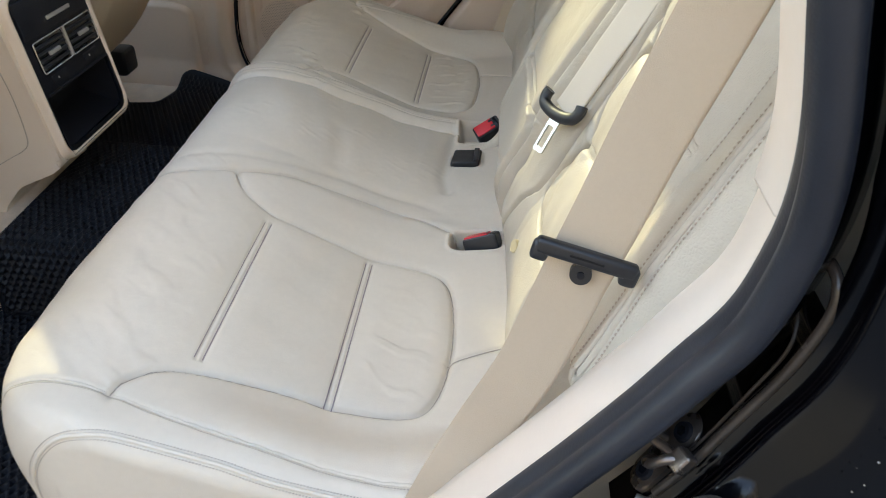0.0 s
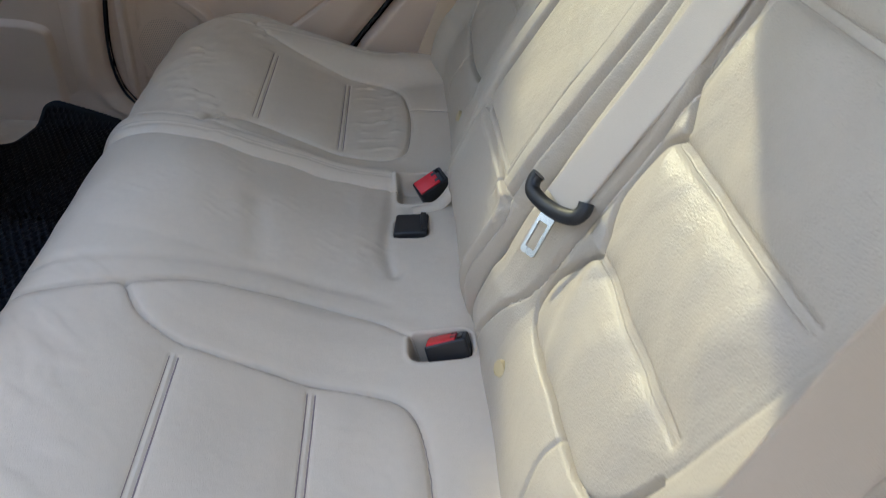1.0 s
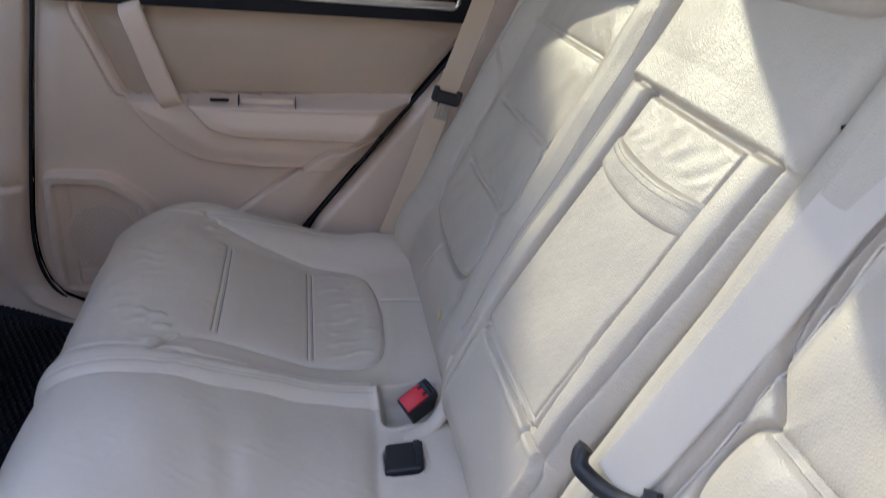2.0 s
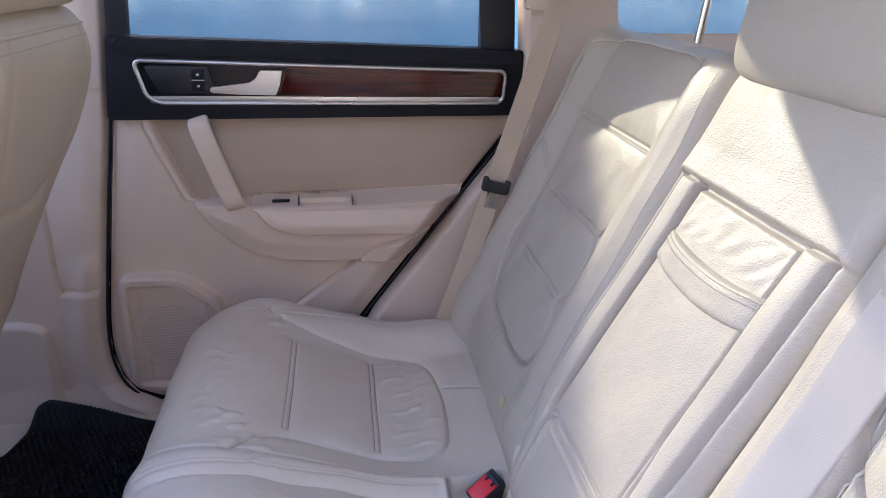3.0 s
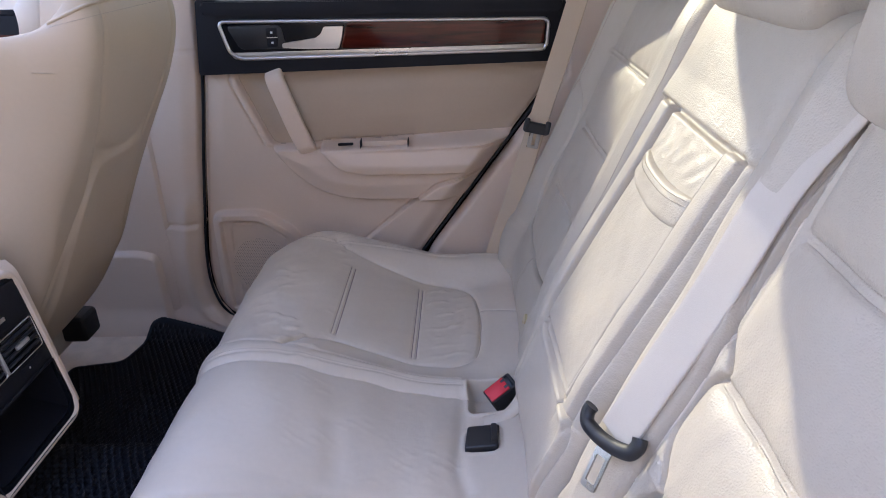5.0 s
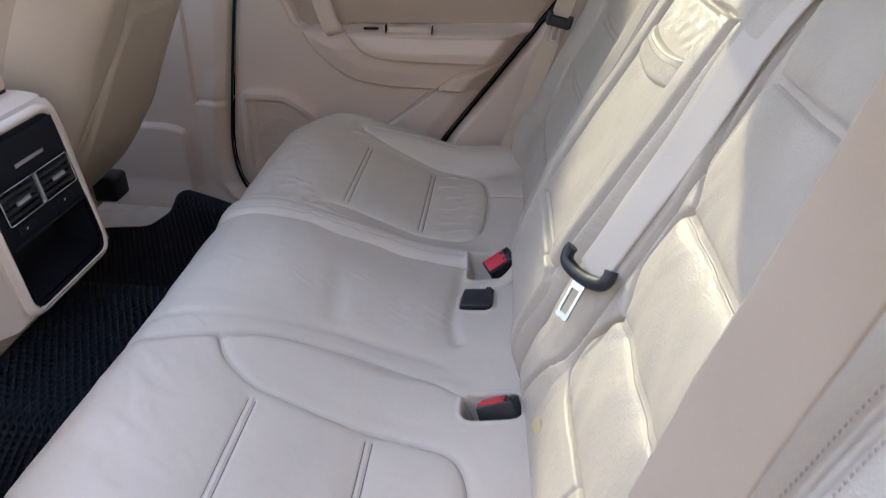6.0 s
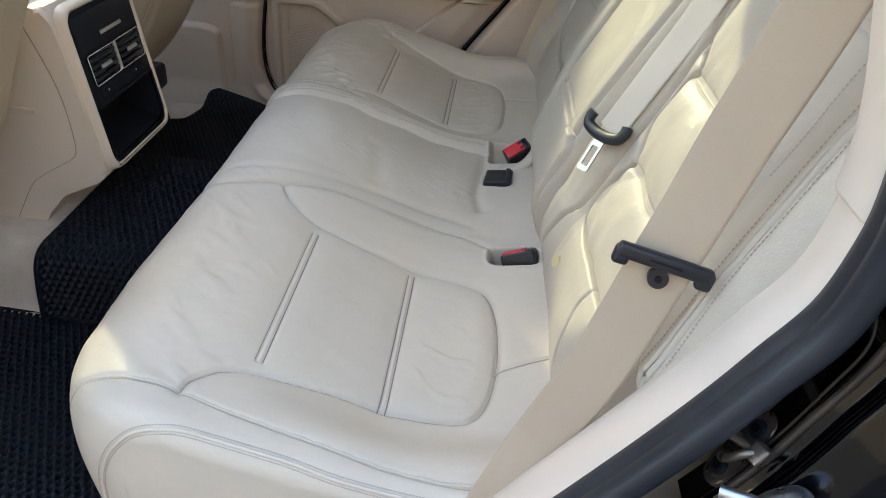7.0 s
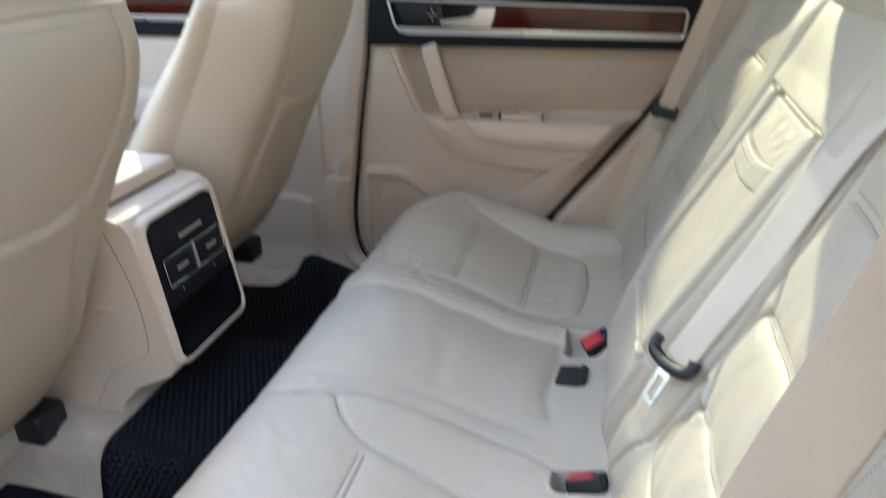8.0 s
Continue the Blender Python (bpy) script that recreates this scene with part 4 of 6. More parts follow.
grip = part("grip", moved(box((-half, -0.005, -0.0065), (half, 0.006, 0.0065), 0.0045, 4), turn), BLACK, near_belt, "black plastic belt tongue")
for sg in (-1, 1):
    part("grip_end", moved(box((sg * half - 0.007 - sg * 0.005, -0.0045, -0.004), (sg * half + 0.007 - sg * 0.005, 0.0055, 0.0125), 0.0048, 4), turn), BLACK, grip)
part("grip_slot", moved(box((-half * 0.34, 0.0052, -0.0010), (half * 0.34, 0.0063, 0.0010), 0.0004, 1), turn), GLOSS, grip)
bm = rod((0.1705, -0.668, 0.663), (0.168, -0.684, 0.667), 0.0085, 24)
part("stop_button", bm, BLACK, near_belt, "round black stop button")
part("stop_button_rivet", rod((0.1685, -0.682, 0.6665), (0.168, -0.6855, 0.667), 0.003, 14), DARK, near_belt)

far_belt = thing("seat_belt", (0.09, 0.69, 0.33), "beige webbing seat belt with black tongue beside the far door", "seat belt", "rear seat belts")
belt([(0.06, 0.70, 0.24), (0.089, 0.695, 0.33), (0.148, 0.692, 0.52), (0.196, 0.69, 0.69), (0.245, 0.692, 0.855), (0.292, 0.696, 1.018), (0.335, 0.70, 1.15), (0.37, 0.70, 1.27)], 0.043,
     [(-0.35, -1, 0.1)] * 8, "webbing", far_belt)
ft = Matrix(((0.98, -0.06, -0.20), (0.05, 1.0, -0.03), (0.21, 0.02, 0.98))).transposed().to_4x4()
ft.translation = (0.194, 0.681, 0.686)
far_grip = part("grip", moved(box((-0.027, -0.009, -0.012), (0.027, 0.006, 0.012), 0.006, 4), ft), BLACK, far_belt, "black plastic belt tongue")
for sg in (-1, 1):
    part("grip_end", moved(box((sg * 0.023 - 0.006, -0.010, -0.010), (sg * 0.023 + 0.006, 0.004, 0.019), 0.005, 3), ft), BLACK, far_grip)
for sg in (-1, 1):
    part("latch_plate", moved(box((sg * 0.008 - 0.0045, -0.004, -0.040), (sg * 0.008 + 0.0045, -0.0015, -0.010), 0.001, 1), ft), LATCH, far_belt, "steel latch plate")
part("latch_tip", moved(box((-0.0125, -0.004, -0.045), (0.0125, -0.0015, -0.038), 0.001, 1), ft), LATCH, far_belt)

mid_belt = thing("seat_belt", (0.17, -0.26, 0.62), "cream webbing centre seat belt lying down the backrest, chrome latch plate", "seat belt", "rear seat belts")
def above_back(z, y, h):
    """A point h metres proud of the backrest's face."""
    k = int(np.argmin(np.abs(BACK[:_crest, 1] - z)))
    return tuple(Vector((BACK[k, 0] + BACK_N[k, 0] * h, y, BACK[k, 1] + BACK_N[k, 1] * h)))


belt([above_back(z, y, h) for z, y, h in ((0.586, -0.2425, 0.031), (0.603, -0.2425, 0.029), (0.664, -0.243, 0.0265), (0.726, -0.243, 0.0245), (0.79, -0.242, 0.0235), (0.85, -0.241, 0.0225), (0.90, -0.246, 0.019), (0.94, -0.254, 0.014), (0.972, -0.262, 0.010))]
     + [(0.398, -0.264, 1.012), (0.44, -0.262, 1.012), (0.48, -0.255, 0.98)], 0.048,
     [(-0.80, -0.42, 0.36)] * 6 + [(-0.84, -0.36, 0.40), (-0.85, -0.3, 0.45), (-0.8, -0.15, 0.6), (-0.5, 0, 0.9), (0, 0, 1), (0.7, 0, 0.7)], "webbing", mid_belt, mat=WEBBING_PALE)
tongue(mid_belt, (0.165, -0.212, 0.600), (0.204, -0.275, 0.605), (-0.40, -0.34, -0.85), (-0.8, -0.45, 0.35))


def buckle(at, yaw, tilt, lean, label, size=1.0):
    ob = thing("seat_belt_buckle", at, label, "buckle", "belt buckles")
    m = Matrix.Translation(at) @ Euler((radians(lean), radians(tilt), radians(yaw))).to_matrix().to_4x4()
    bm = box((-0.034 * size, -0.0165, -0.055), (0.022 * size, 0.0165, 0.0), 0.005, 3)
    for v in bm.verts:                                     # tapers towards its stalk
        k = 1 + 0.25 * v.co.z / 0.055
        v.co.y *= k
    part("body", moved(bm, m), BLACK, ob)
    part("press_button", moved(box((-0.031 * size, -0.0135, -0.003), (0.008, 0.0135, 0.0024), 0.002), m), RED, ob, "red release button")
    part("slot", moved(box((0.0105, -0.012, -0.004), (0.0165, 0.012, 0.0008), 0.0005), m), GLOSS, ob)
    for k in (-0.0065, 0.0065):
        part("print_bar", moved(box((0.001, k - 0.0022, 0.0022), (0.0082, k + 0.0022, 0.0027), 0), m), GLOSS, ob)
    return ob


buckle((0.094, 0.172, 0.368), 22, -30, 16, "black belt buckle with red button between the seat cushions")
buckle((0.100, -0.200, 0.360), -4, -24, -26, "black belt buckle with red button sunk in a seat well")
latch = thing("seat_belt_buckle", (0.058, 0.054, 0.33), "plain black buckle box set into the middle seat", "buckle", "belt buckles")
bm = box((0.030, 0.028, 0.318), (0.082, 0.080, 0.358), 0.005, 3)
for v in bm.verts:
    if v.co.z > 0.34:
        v.co.x += (v.co.y - 0.054) * 0.10
        v.co.z += (v.co.x - 0.05) * 0.10
part("body", bm, BLACK, latch)
part("release_lip", box((0.070, 0.032, 0.354), (0.080, 0.076, 0.366), 0.003), BLACK, latch)
P = sweep(spline([(0.06, 0.100, 0.347), (0.10, 0.108, 0.357), (0.128, 0.13, 0.385), (0.142, 0.165, 0.43), (0.16, 0.19, 0.48)], 0.004), circle(0.012, 12, 0.55), up=(0, 0, 1))
grid("buckle_strap", P, LEATHER, small, "cream belt stalk sleeve")


# ---- front seats ----
REAR = [(-1.02, 0.14), (-0.95, 0.235), (-0.87, 0.305), (-0.79, 0.378), (-0.716, 0.48), (-0.668, 0.58), (-0.622, 0.68), (-0.574, 0.77), (-0.534, 0.85), (-0.504, 0.93), (-0.502, 0.99), (-0.527, 1.03), (-0.572, 1.035)]


def front_seat(yc, label, inner):
    ob = thing("front_seat", (-0.95, yc, 0.16), label, "car seat", "front seats")
    prof = spline(REAR, 0.006)
    t = np.gradient(prof, axis=0)
    t /= np.linalg.norm(t, axis=1)[:, None]
    nor = np.stack([t[:, 1], -t[:, 0]], 1)
    half = 0.226
    a = np.linspace(-1, 1, 121)
    Y = yc + half * a
    s = np.arange(len(prof))[:, None] * 0.006
    top = np.clip((prof[:, 1:2] - 0.86) / 0.17, 0, 1)
    wrap = 0.20 * np.maximum(np.abs(a) - 0.70, 0)[None] ** 2 / 0.09
    h = -wrap * 0.55 - 0.012 * (a[None] ** 2)
    seam = np.full(h.shape, 9.0)
    U, V = np.meshgrid(prof[:, 1], a * half, indexing="ij")
    for sg in (-1, 1):
        seam = np.minimum(seam, dist(U, V, spline([(1.0, sg * 0.13), (0.9, sg * 0.135), (0.78, sg * 0.11), (0.68, sg * 0.10), (0.5, sg * 0.155), (0.3, sg * 0.165)])))
    seam = np.minimum(seam, dist(U, V, spline([(0.78, -0.11), (0.755, -0.05), (0.75, 0), (0.755, 0.05), (0.78, 0.11)])))
    panel = inside(U, V, round_poly([(0.76, -0.10), (0.76, 0.10), (0.32, 0.16), (0.32, -0.16)], 0.03))
    h = h + groove(seam, 0.004, 0.0045) + 0.006 * step(panel, 0, 0.02) + 0.001 * ripple(U, V, 4, 4, 5)
    yy = Y[None] * np.ones_like(h) - np.sign(a)[None] * np.clip(top, 0, 1) ** 2 * 0.035 * np.abs(a)[None] ** 3
    P = np.stack([prof[:, None, 0] + nor[:, None, 0] * h, yy, prof[:, None, 1] + nor[:, None, 1] * h], -1)
    back = grid("backrest_shell", P, SHELL, ob, "beige leather seat back")
    # side and front bolsters close the back towards the front
    for sg, k in ((-1, 0), (1, -1)):
        edge = P[:, k]
        rows = []
        for w in np.linspace(0, 1, 14):
            thick = 0.06 + 0.10 * np.clip((0.95 - edge[:, 2]) / 0.5, 0, 1)
            q = edge.copy()
            q[:, 0] -= thick * w
            q[:, 2] += thick * w * 0.15
            q[:, 1] += sg * 0.022 * math.sin(w * 3.1416) - sg * 0.035 * w**3
            rows.append(q)
        grid("side_bolster", np.stack(rows, 1), SHELL, ob, flip=sg > 0)
    front = P.copy()[:, 8:-8]
    thick = 0.06 + 0.09 * np.clip((0.95 - front[..., 2]) / 0.5, 0, 1)
    front[..., 0] -= thick
    front[..., 2] += thick * 0.15
    grid("front_face", front, LEATHER, ob, flip=True)
    # stitched welt across the shoulders
    row = int(np.argmax(prof[:, 1] > 0.985))
    curves = []
    for k, lift in ((row, 0.0004), (row + 3, 0.0004)):
        q = P[k, 6:-6] + nor[k][[0, 0, 1]] * np.array([1, 0, 1]) * lift
        curves.append((q, np.tile([nor[k][0], 0, nor[k][1]], (len(q), 1))))
    stitches("stitching", curves[:1], THREAD_CREASE, ob)
    grid("welt", sweep(curves[1][0], circle(0.0028, 8), up=(1, 0, 0.3)), SHELL, ob)
    part("seat_cushion", box((-1.40, yc - 0.24, 0.20), (-0.90, yc + 0.24, 0.42), 0.05, 5), LEATHER, ob)
    for d in (-0.2, 0.2):
        part("seat_rail", box((-1.38, yc + d - 0.022, 0.122), (-0.98, yc + d + 0.022, 0.165), 0.006), BLACK, ob, "black steel seat rail")
        part("rail_bracket", box((-1.06, yc + d - 0.03, 0.16), (-0.98, yc + d + 0.03, 0.20), 0.01), BLACK, ob)
    part("hinge_cover", box((-0.91, yc + inner * 0.19 - 0.035, 0.235), (-0.845, yc + inner * 0.19 + 0.035, 0.30), 0.014, 3), BLACK, ob, "black hinge cover")
    # headrest just above the shoulders
    rest = thing("headrest", (-0.57, yc, 1.035), "beige padded headrest on a front seat", "headrest", "front headrests")
    hb = box((-0.64, yc - 0.14, 1.030), (-0.505, yc + 0.14, 1.22), 0.022, 5)
    part("pad", hb, SHELL, rest)
    edge = np.stack([np.full(70, -0.5035), np.linspace(yc - 0.115, yc + 0.115, 70), np.full(70, 1.0565)], 1)
    stitches("stitching", [(edge, np.tile([1.0, 0, 0], (70, 1)))], THREAD_CREASE, rest)
    for d in (-0.06, 0.06):
        part("post", rod((-0.57, yc + d, 1.02), (-0.57, yc + d, 1.08), 0.007), CHROME, rest, "chromed headrest post")
    return ob


front_seat(-0.385, "beige leather front seat, its back seen from behind", 1)
front_seat(0.385, "beige leather front seat beside the centre console", 1)


# ---- centre console ----
console = thing("centre_console", (-0.8, 0.0, 0.20), "beige centre console end with black air vents and storage pocket", "console")
SIDE = [(-1.5, 0.20), (-0.80, 0.20), (-0.768, 0.232), (-0.752, 0.272), (-0.712, 0.318), (-0.640, 0.354), (-0.622, 0.372), (-0.629, 0.42), (-0.6415, 0.50), (-0.657, 0.60), (-0.664, 0.630), (-0.680, 0.648), (-0.712, 0.6535), (-1.5, 0.6535)]


def upright(y0):
    return lambda u, v, w: Vector((u, y0 + w, v))


NOTCH = SIDE[:7] + [(-0.6245, 0.376), (-0.705, 0.394), (-0.712, 0.475), (-0.638, 0.484)] + SIDE[8:]
part("body", slab(NOTCH, upright(-0.111), 0.222, 0), TRIM_LIGHT, console, smooth=False)
for sg in (-1, 1):
    part("cheek", slab(round_poly(SIDE, 0.010, 4), (lambda u, v, w, s=sg: Vector((u, s * (0.1105 + w), v))), 0.0165, 0.013, 5), TRIM_LIGHT, console)
for sg in (-1, 1):                                          # raised cheek panel on each flank
    joint = spline([(-0.722, 0.645), (-0.711, 0.625), (-0.697, 0.589), (-0.681, 0.54), (-0.672, 0.493), (-0.669, 0.442), (-0.671, 0.410), (-0.682, 0.395), (-0.706, 0.380), (-0.741, 0.358), (-0.765, 0.338), (-0.785, 0.307), (-0.815, 0.255), (-0.825, 0.235)], 0.006)
    poly = [(-1.2, 0.645)] + [tuple(q) for q in joint] + [(-1.2, 0.235)]
    bm = slab(poly, (lambda u, v, w, s=sg: Vector((u, s * (0.1262 + w), v))), 0.0022, 0.001)
    part("side_cover", bm, TRIM_LIGHT, console)
    gap = np.stack([joint[:, 0] + 0.0006, np.full(len(joint), sg * 0.1275), joint[:, 1]], 1)
    grid("side_joint", sweep(gap, circle(0.0008, 6), up=(0, 1, 0)), GRILLE, console, "thin dark parting line")
    bm = box((-0.80, sg * 0.128 - 0.003, 0.474), (-0.722, sg * 0.128 + 0.003, 0.484), 0.0028, 4)
    part("side_rib", bm, TRIM_LIGHT, console)
# frame of the rear face: slanted plane
FACE_O, FACE_U = Vector((-0.6150, 0.0, 0.375)), Vector((-0.040, 0, 0.262)).normalized()
FACE_N = Vector((FACE_U.z, 0, -FACE_U.x)).normalized()


def on_face(u, v, w):
    """u: to +y, v: up the face, w: out of it."""
    return FACE_O + Vector((0, 1, 0)) * u + FACE_U * v + FACE_N * w


def face_box(u0, u1, v0, v1, w0, w1, mat, name, parent, label="", bevel=0.002):
    bm = slab([(u0, v0), (u1, v0), (u1, v1), (u0, v1)], lambda u, v, w: on_face(u, v, w + w0), w1 - w0, bevel)
    return part(name, bm, mat, parent, label)


rim = round_poly([(-0.116, 0.002), (0.106, 0.002), (0.100, 0.270), (-0.110, 0.270)], 0.03, 8)
P = np.array([[on_face(u * k, 0.136 + (v - 0.136) * k, w) for k, w in ((1.05, -0.010), (1.038, 0.0005), (1.022, 0.0055), (0.995, 0.0074), (0.975, 0.0062), (0.952, 0.001))] for u, v in rim + rim[:1]])
grid("bezel", P, TRIM_LIGHT, console, "pale beige rounded bezel")
insert = part("vent_panel", slab([(-0.110, 0.109), (0.101, 0.109)] + round_poly([(-0.111, 0.006), (0.101, 0.006), (0.096, 0.263), (-0.106, 0.263)], 0.026, 8)[18:], lambda u, v, w: on_face(u, v, w - 0.002), 0.0045, 0.001), DARK, console,
              "charcoal vent panel")
face_box(-0.100, 0.091, 0.199, 0.256, 0.003, 0.0075, DARK, "blank_cover", console, "plain charcoal cover plate", 0.003)
face_box(-0.032, 0.038, 0.213, 0.219, 0.006, 0.010, SATIN, "grip_strip", console, "silver strip", 0.0015)
for sg in (-1, 1):
    vent = part("air_vent", slab(round_poly([(sg * 0.005, 0.143), (sg * 0.088, 0.143), (sg * 0.088, 0.191), (sg * 0.005, 0.191)][:: sg], 0.006), lambda u, v, w: on_face(u, v, w + 0.0028), 0.0012, 0.0005), GLOSS, console,
                "air vent with chrome surround")
    ring = round_poly([(sg * 0.002, 0.142), (sg * 0.089, 0.142), (sg * 0.089, 0.192), (sg * 0.002, 0.192)], 0.005, 4)
    path = np.array([on_face(u, v, 0.0065) for u, v in ring + ring[:1]])
    grid("chrome_surround", sweep(path, circle(0.0011, 8), up=tuple(FACE_N)), CHROME, vent)
    for k in range(4):
        v = 0.149 + k * 0.0105
        bm = slab([(sg * 0.0465 - 0.040, v), (sg * 0.0465 + 0.040, v), (sg * 0.0465 + 0.040, v + 0.0042), (sg * 0.0465 - 0.040, v + 0.0042)], lambda u, v, w: on_face(u, v, w + 0.0035), 0.005, 0.0012)
        part("slat", bm, BLACK, vent)
    face_box(sg * 0.0465 - 0.015, sg * 0.0465 + 0.015, 0.1645, 0.1705, 0.008, 0.013, SATIN, "slider", vent, "chrome slider", 0.002)
    face_box(sg * 0.051 - 0.022, sg * 0.051 + 0.022, 0.1195, 0.1325, 0.002, 0.0045, DARK, "thumb_wheel", console, "", 0.002)
    face_box(sg * 0.051 - 0.0075, sg * 0.051 - 0.0045, 0.1245, 0.1275, 0.0045, 0.0049, WHITE_PRINT, "print_bar", console, "", 0)
face_box(-0.0032, 0.0032, 0.1425, 0.1915, 0.004, 0.0085, SATIN, "vent_divider", console, "silver bar between the vents", 0.0015)
# open storage pocket: floor, back and cheeks behind the face
sec = [(-0.608, 0.381), (-0.640, 0.385), (-0.698, 0.404), (-0.705, 0.410), (-0.706, 0.463), (-0.700, 0.469), (-0.630, 0.482)]
pocket = grid("storage_pocket", np.array([[(x, y, z) for x, z in sec] for y in (-0.1045, -0.06, 0.06, 0.1045)]), DARK, console, "dark open storage pocket")
for y in (-0.1045, 0.1045):
    raw("pocket_cheek", [(x, y, z) for x, z in sec], [list(range(len(sec)))], DARK, pocket, smooth=False)
edge = [(-0.111, 0.1085), (-0.111, 0.032), (-0.103, 0.012), (-0.085, 0.005), (0.078, 0.005), (0.094, 0.012), (0.101, 0.032), (0.101, 0.1085), (0.0945, 0.1085), (0.0945, 0.032), (0.089, 0.020), (0.076, 0.015),
        (-0.082, 0.015), (-0.097, 0.020), (-0.1045, 0.032), (-0.1045, 0.1085)]
part("pocket_edge", slab(edge, lambda u, v, w: on_face(u, v, w - 0.002), 0.0055, 0), GLOSS, pocket)
part("pocket_brow", slab([(-0.10, 0.1075), (0.093, 0.1075), (0.093, 0.1115), (-0.10, 0.1115)], lambda u, v, w: on_face(u, v, w + 0.003), 0.0045, 0.001), DARK, pocket)
lid = thing("armrest_lid", (-0.95, 0.0, 0.652), "cream leather armrest lid on the centre console", "armrest")
part("cushion", box((-1.25, -0.118, 0.6565), (-0.728, 0.118, 0.688), 0.012, 4), TRIM, lid)
part("base", box((-1.25, -0.116, 0.650), (-0.731, 0.116, 0.658), 0.001), DARK, lid)


# ---- far door ----
door = tagged(new("door_1"), "closed rear car door lined in beige with wood inlay", "car door", kind="structure")
door.location = (-0.2, 0.82, 0.13)
GAP = [(-0.549, 1.03), (-0.573, 0.794), (-0.60, 0.62), (-0.626, 0.442), (-0.640, 0.33), (-0.640, 0.25), (-0.625, 0.19), (-0.594, 0.155), (-0.55, 0.135)]
xs, zs = np.arange(-0.66, 0.275, 0.0022), np.arange(0.125, 0.822, 0.0022)
X, Z = np.meshgrid(xs, zs, indexing="ij")
outline = [(x + 0.003, z) for x, z in spline(GAP[1:]).tolist()] + [(-0.45, 0.13), (-0.20, 0.13), (-0.068, 0.352), (0.25, 0.787), (0.262, 0.82), (-0.568, 0.81)]
dd = inside(X, Z, outline)
INSERT = round_poly([(-0.502, 0.798), (0.27, 0.815), (0.185, 0.652), (-0.30, 0.624), (-0.428, 0.620)], 0.022)
ARM = round_poly([(-0.318, 0.630), (0.30, 0.652), (0.30, 0.562), (-0.20, 0.560), (-0.262, 0.572)], 0.02)
BULGE = spline([(-0.43, 0.622), (-0.395, 0.57), (-0.345, 0.525), (-0.285, 0.495), (-0.20, 0.484), (-0.082, 0.483), (0.03, 0.486)]).tolist() + [(0.2, 0.60), (0.2, 0.645), (-0.30, 0.628)]
KINK = round_poly([(-0.030, 0.532), (0.11, 0.565), (-0.06, 0.34), (-0.26, 0.34), (-0.192, 0.395)], 0.02)
SPEAKER = round_poly([(-0.602, 0.447), (-0.478, 0.449), (-0.395, 0.39), (-0.375, 0.165), (-0.602, 0.165)], 0.028)
di, da, db, dk, dsp = (inside(X, Z, q) for q in (INSERT, ARM, BULGE, KINK, SPEAKER))
rel = 0.004 * ripple(X, Z, 0.6, 0.6, 3) + 0.010 * step(Z, 0.30, 0.75)
bead = np.sqrt(np.clip(1 - ((di + 0.0085) / 0.0085) ** 2, 0, 1)) * step(Z, 0.618, 0.628) * (1 - step(X, 0.17, 0.22))
rel = rel - 0.014 * step(di, -0.001, 0.0035) + 0.007 * bead + groove(di + 0.0175, 0.006, 0.0022) * step(Z, 0.62, 0.63)
rel = rel + 0.005 * step(di, 0.01, 0.06)
rel = rel + 0.030 * step(db, -0.001, 0.008) + 0.010 * step(db, 0.008, 0.05) + groove(db, 0.008, 0.0026) * (Z < 0.61)
rel = rel + 0.030 * step(da, -0.001, 0.007) + 0.006 * step(da, 0.0, 0.03) + groove(da, 0.008, 0.0024)
rel = rel + 0.018 * step(dk, -0.001, 0.0035) + groove(dk, 0.008, 0.0024)
rel = rel + 0.028 * step(dsp, -0.009, -0.001) - 0.018 * step(dsp, 0.014, 0.018)
rel = rel + groove(inside(X, Z, round_poly([(-0.562, 0.422), (-0.487, 0.424), (-0.428, 0.383), (-0.412, 0.186), (-0.562, 0.186)], 0.012)), 0.003, 0.003)
rel = rel + groove(dist(X, Z, line([(-0.562, 0.228), (-0.412, 0.226)])), 0.004, 0.003)
rel = rel * (0.3 + 0.7 * step(dd, 0.0, 0.05)) - 0.006 * step(-dd, -0.010, 0.0)
DX, DZ, keep = snapped(X, Z, dd - 0.0005)
P = np.stack([DX, 0.815 - rel, DZ], -1)
grid("door_panel", P, TRIM, door, "moulded beige door lining", keep=keep, flip=True)
IX, IZ, kin = snapped(X, Z, np.minimum(np.minimum(di - 0.0045, -da - 0.001), dd - 0.002))
grid("door_insert", np.stack([IX, 0.8142 - rel, IZ], -1), CLOTH_TRIM, door, "padded beige vinyl insert", keep=kin, flip=True)


def on_door(y):
    return lambda u, v, w: Vector((u, y - w, v))


grille = part("speaker_grille", slab([(-0.497 + 0.078 * math.cos(a), 0.305 + 0.082 * math.sin(a)) for a in np.linspace(0, 6.2832, 48, endpoint=False)], on_door(0.8035), 0.0012, 0.0006), TRIM, door, "round perforated speaker grille")
cells = []
for a in range(-16, 17):
    for b in range(-18, 19):
        u, v = (a + 0.5 * (b % 2)) * 0.0047, b * 0.0042
        if (u / 0.072) ** 2 + (v / 0.076) ** 2 < 1:
            cells.append((u, v))
verts, faces = [], []
for u, v in cells:
    k = len(verts)
    verts += [(-0.497 + u + 0.0011 * math.cos(q), 0.8020, 0.305 + v + 0.0011 * math.sin(q)) for q in np.linspace(0, 6.2832, 6, endpoint=False)]
    faces.append(list(range(k, k + 6)))
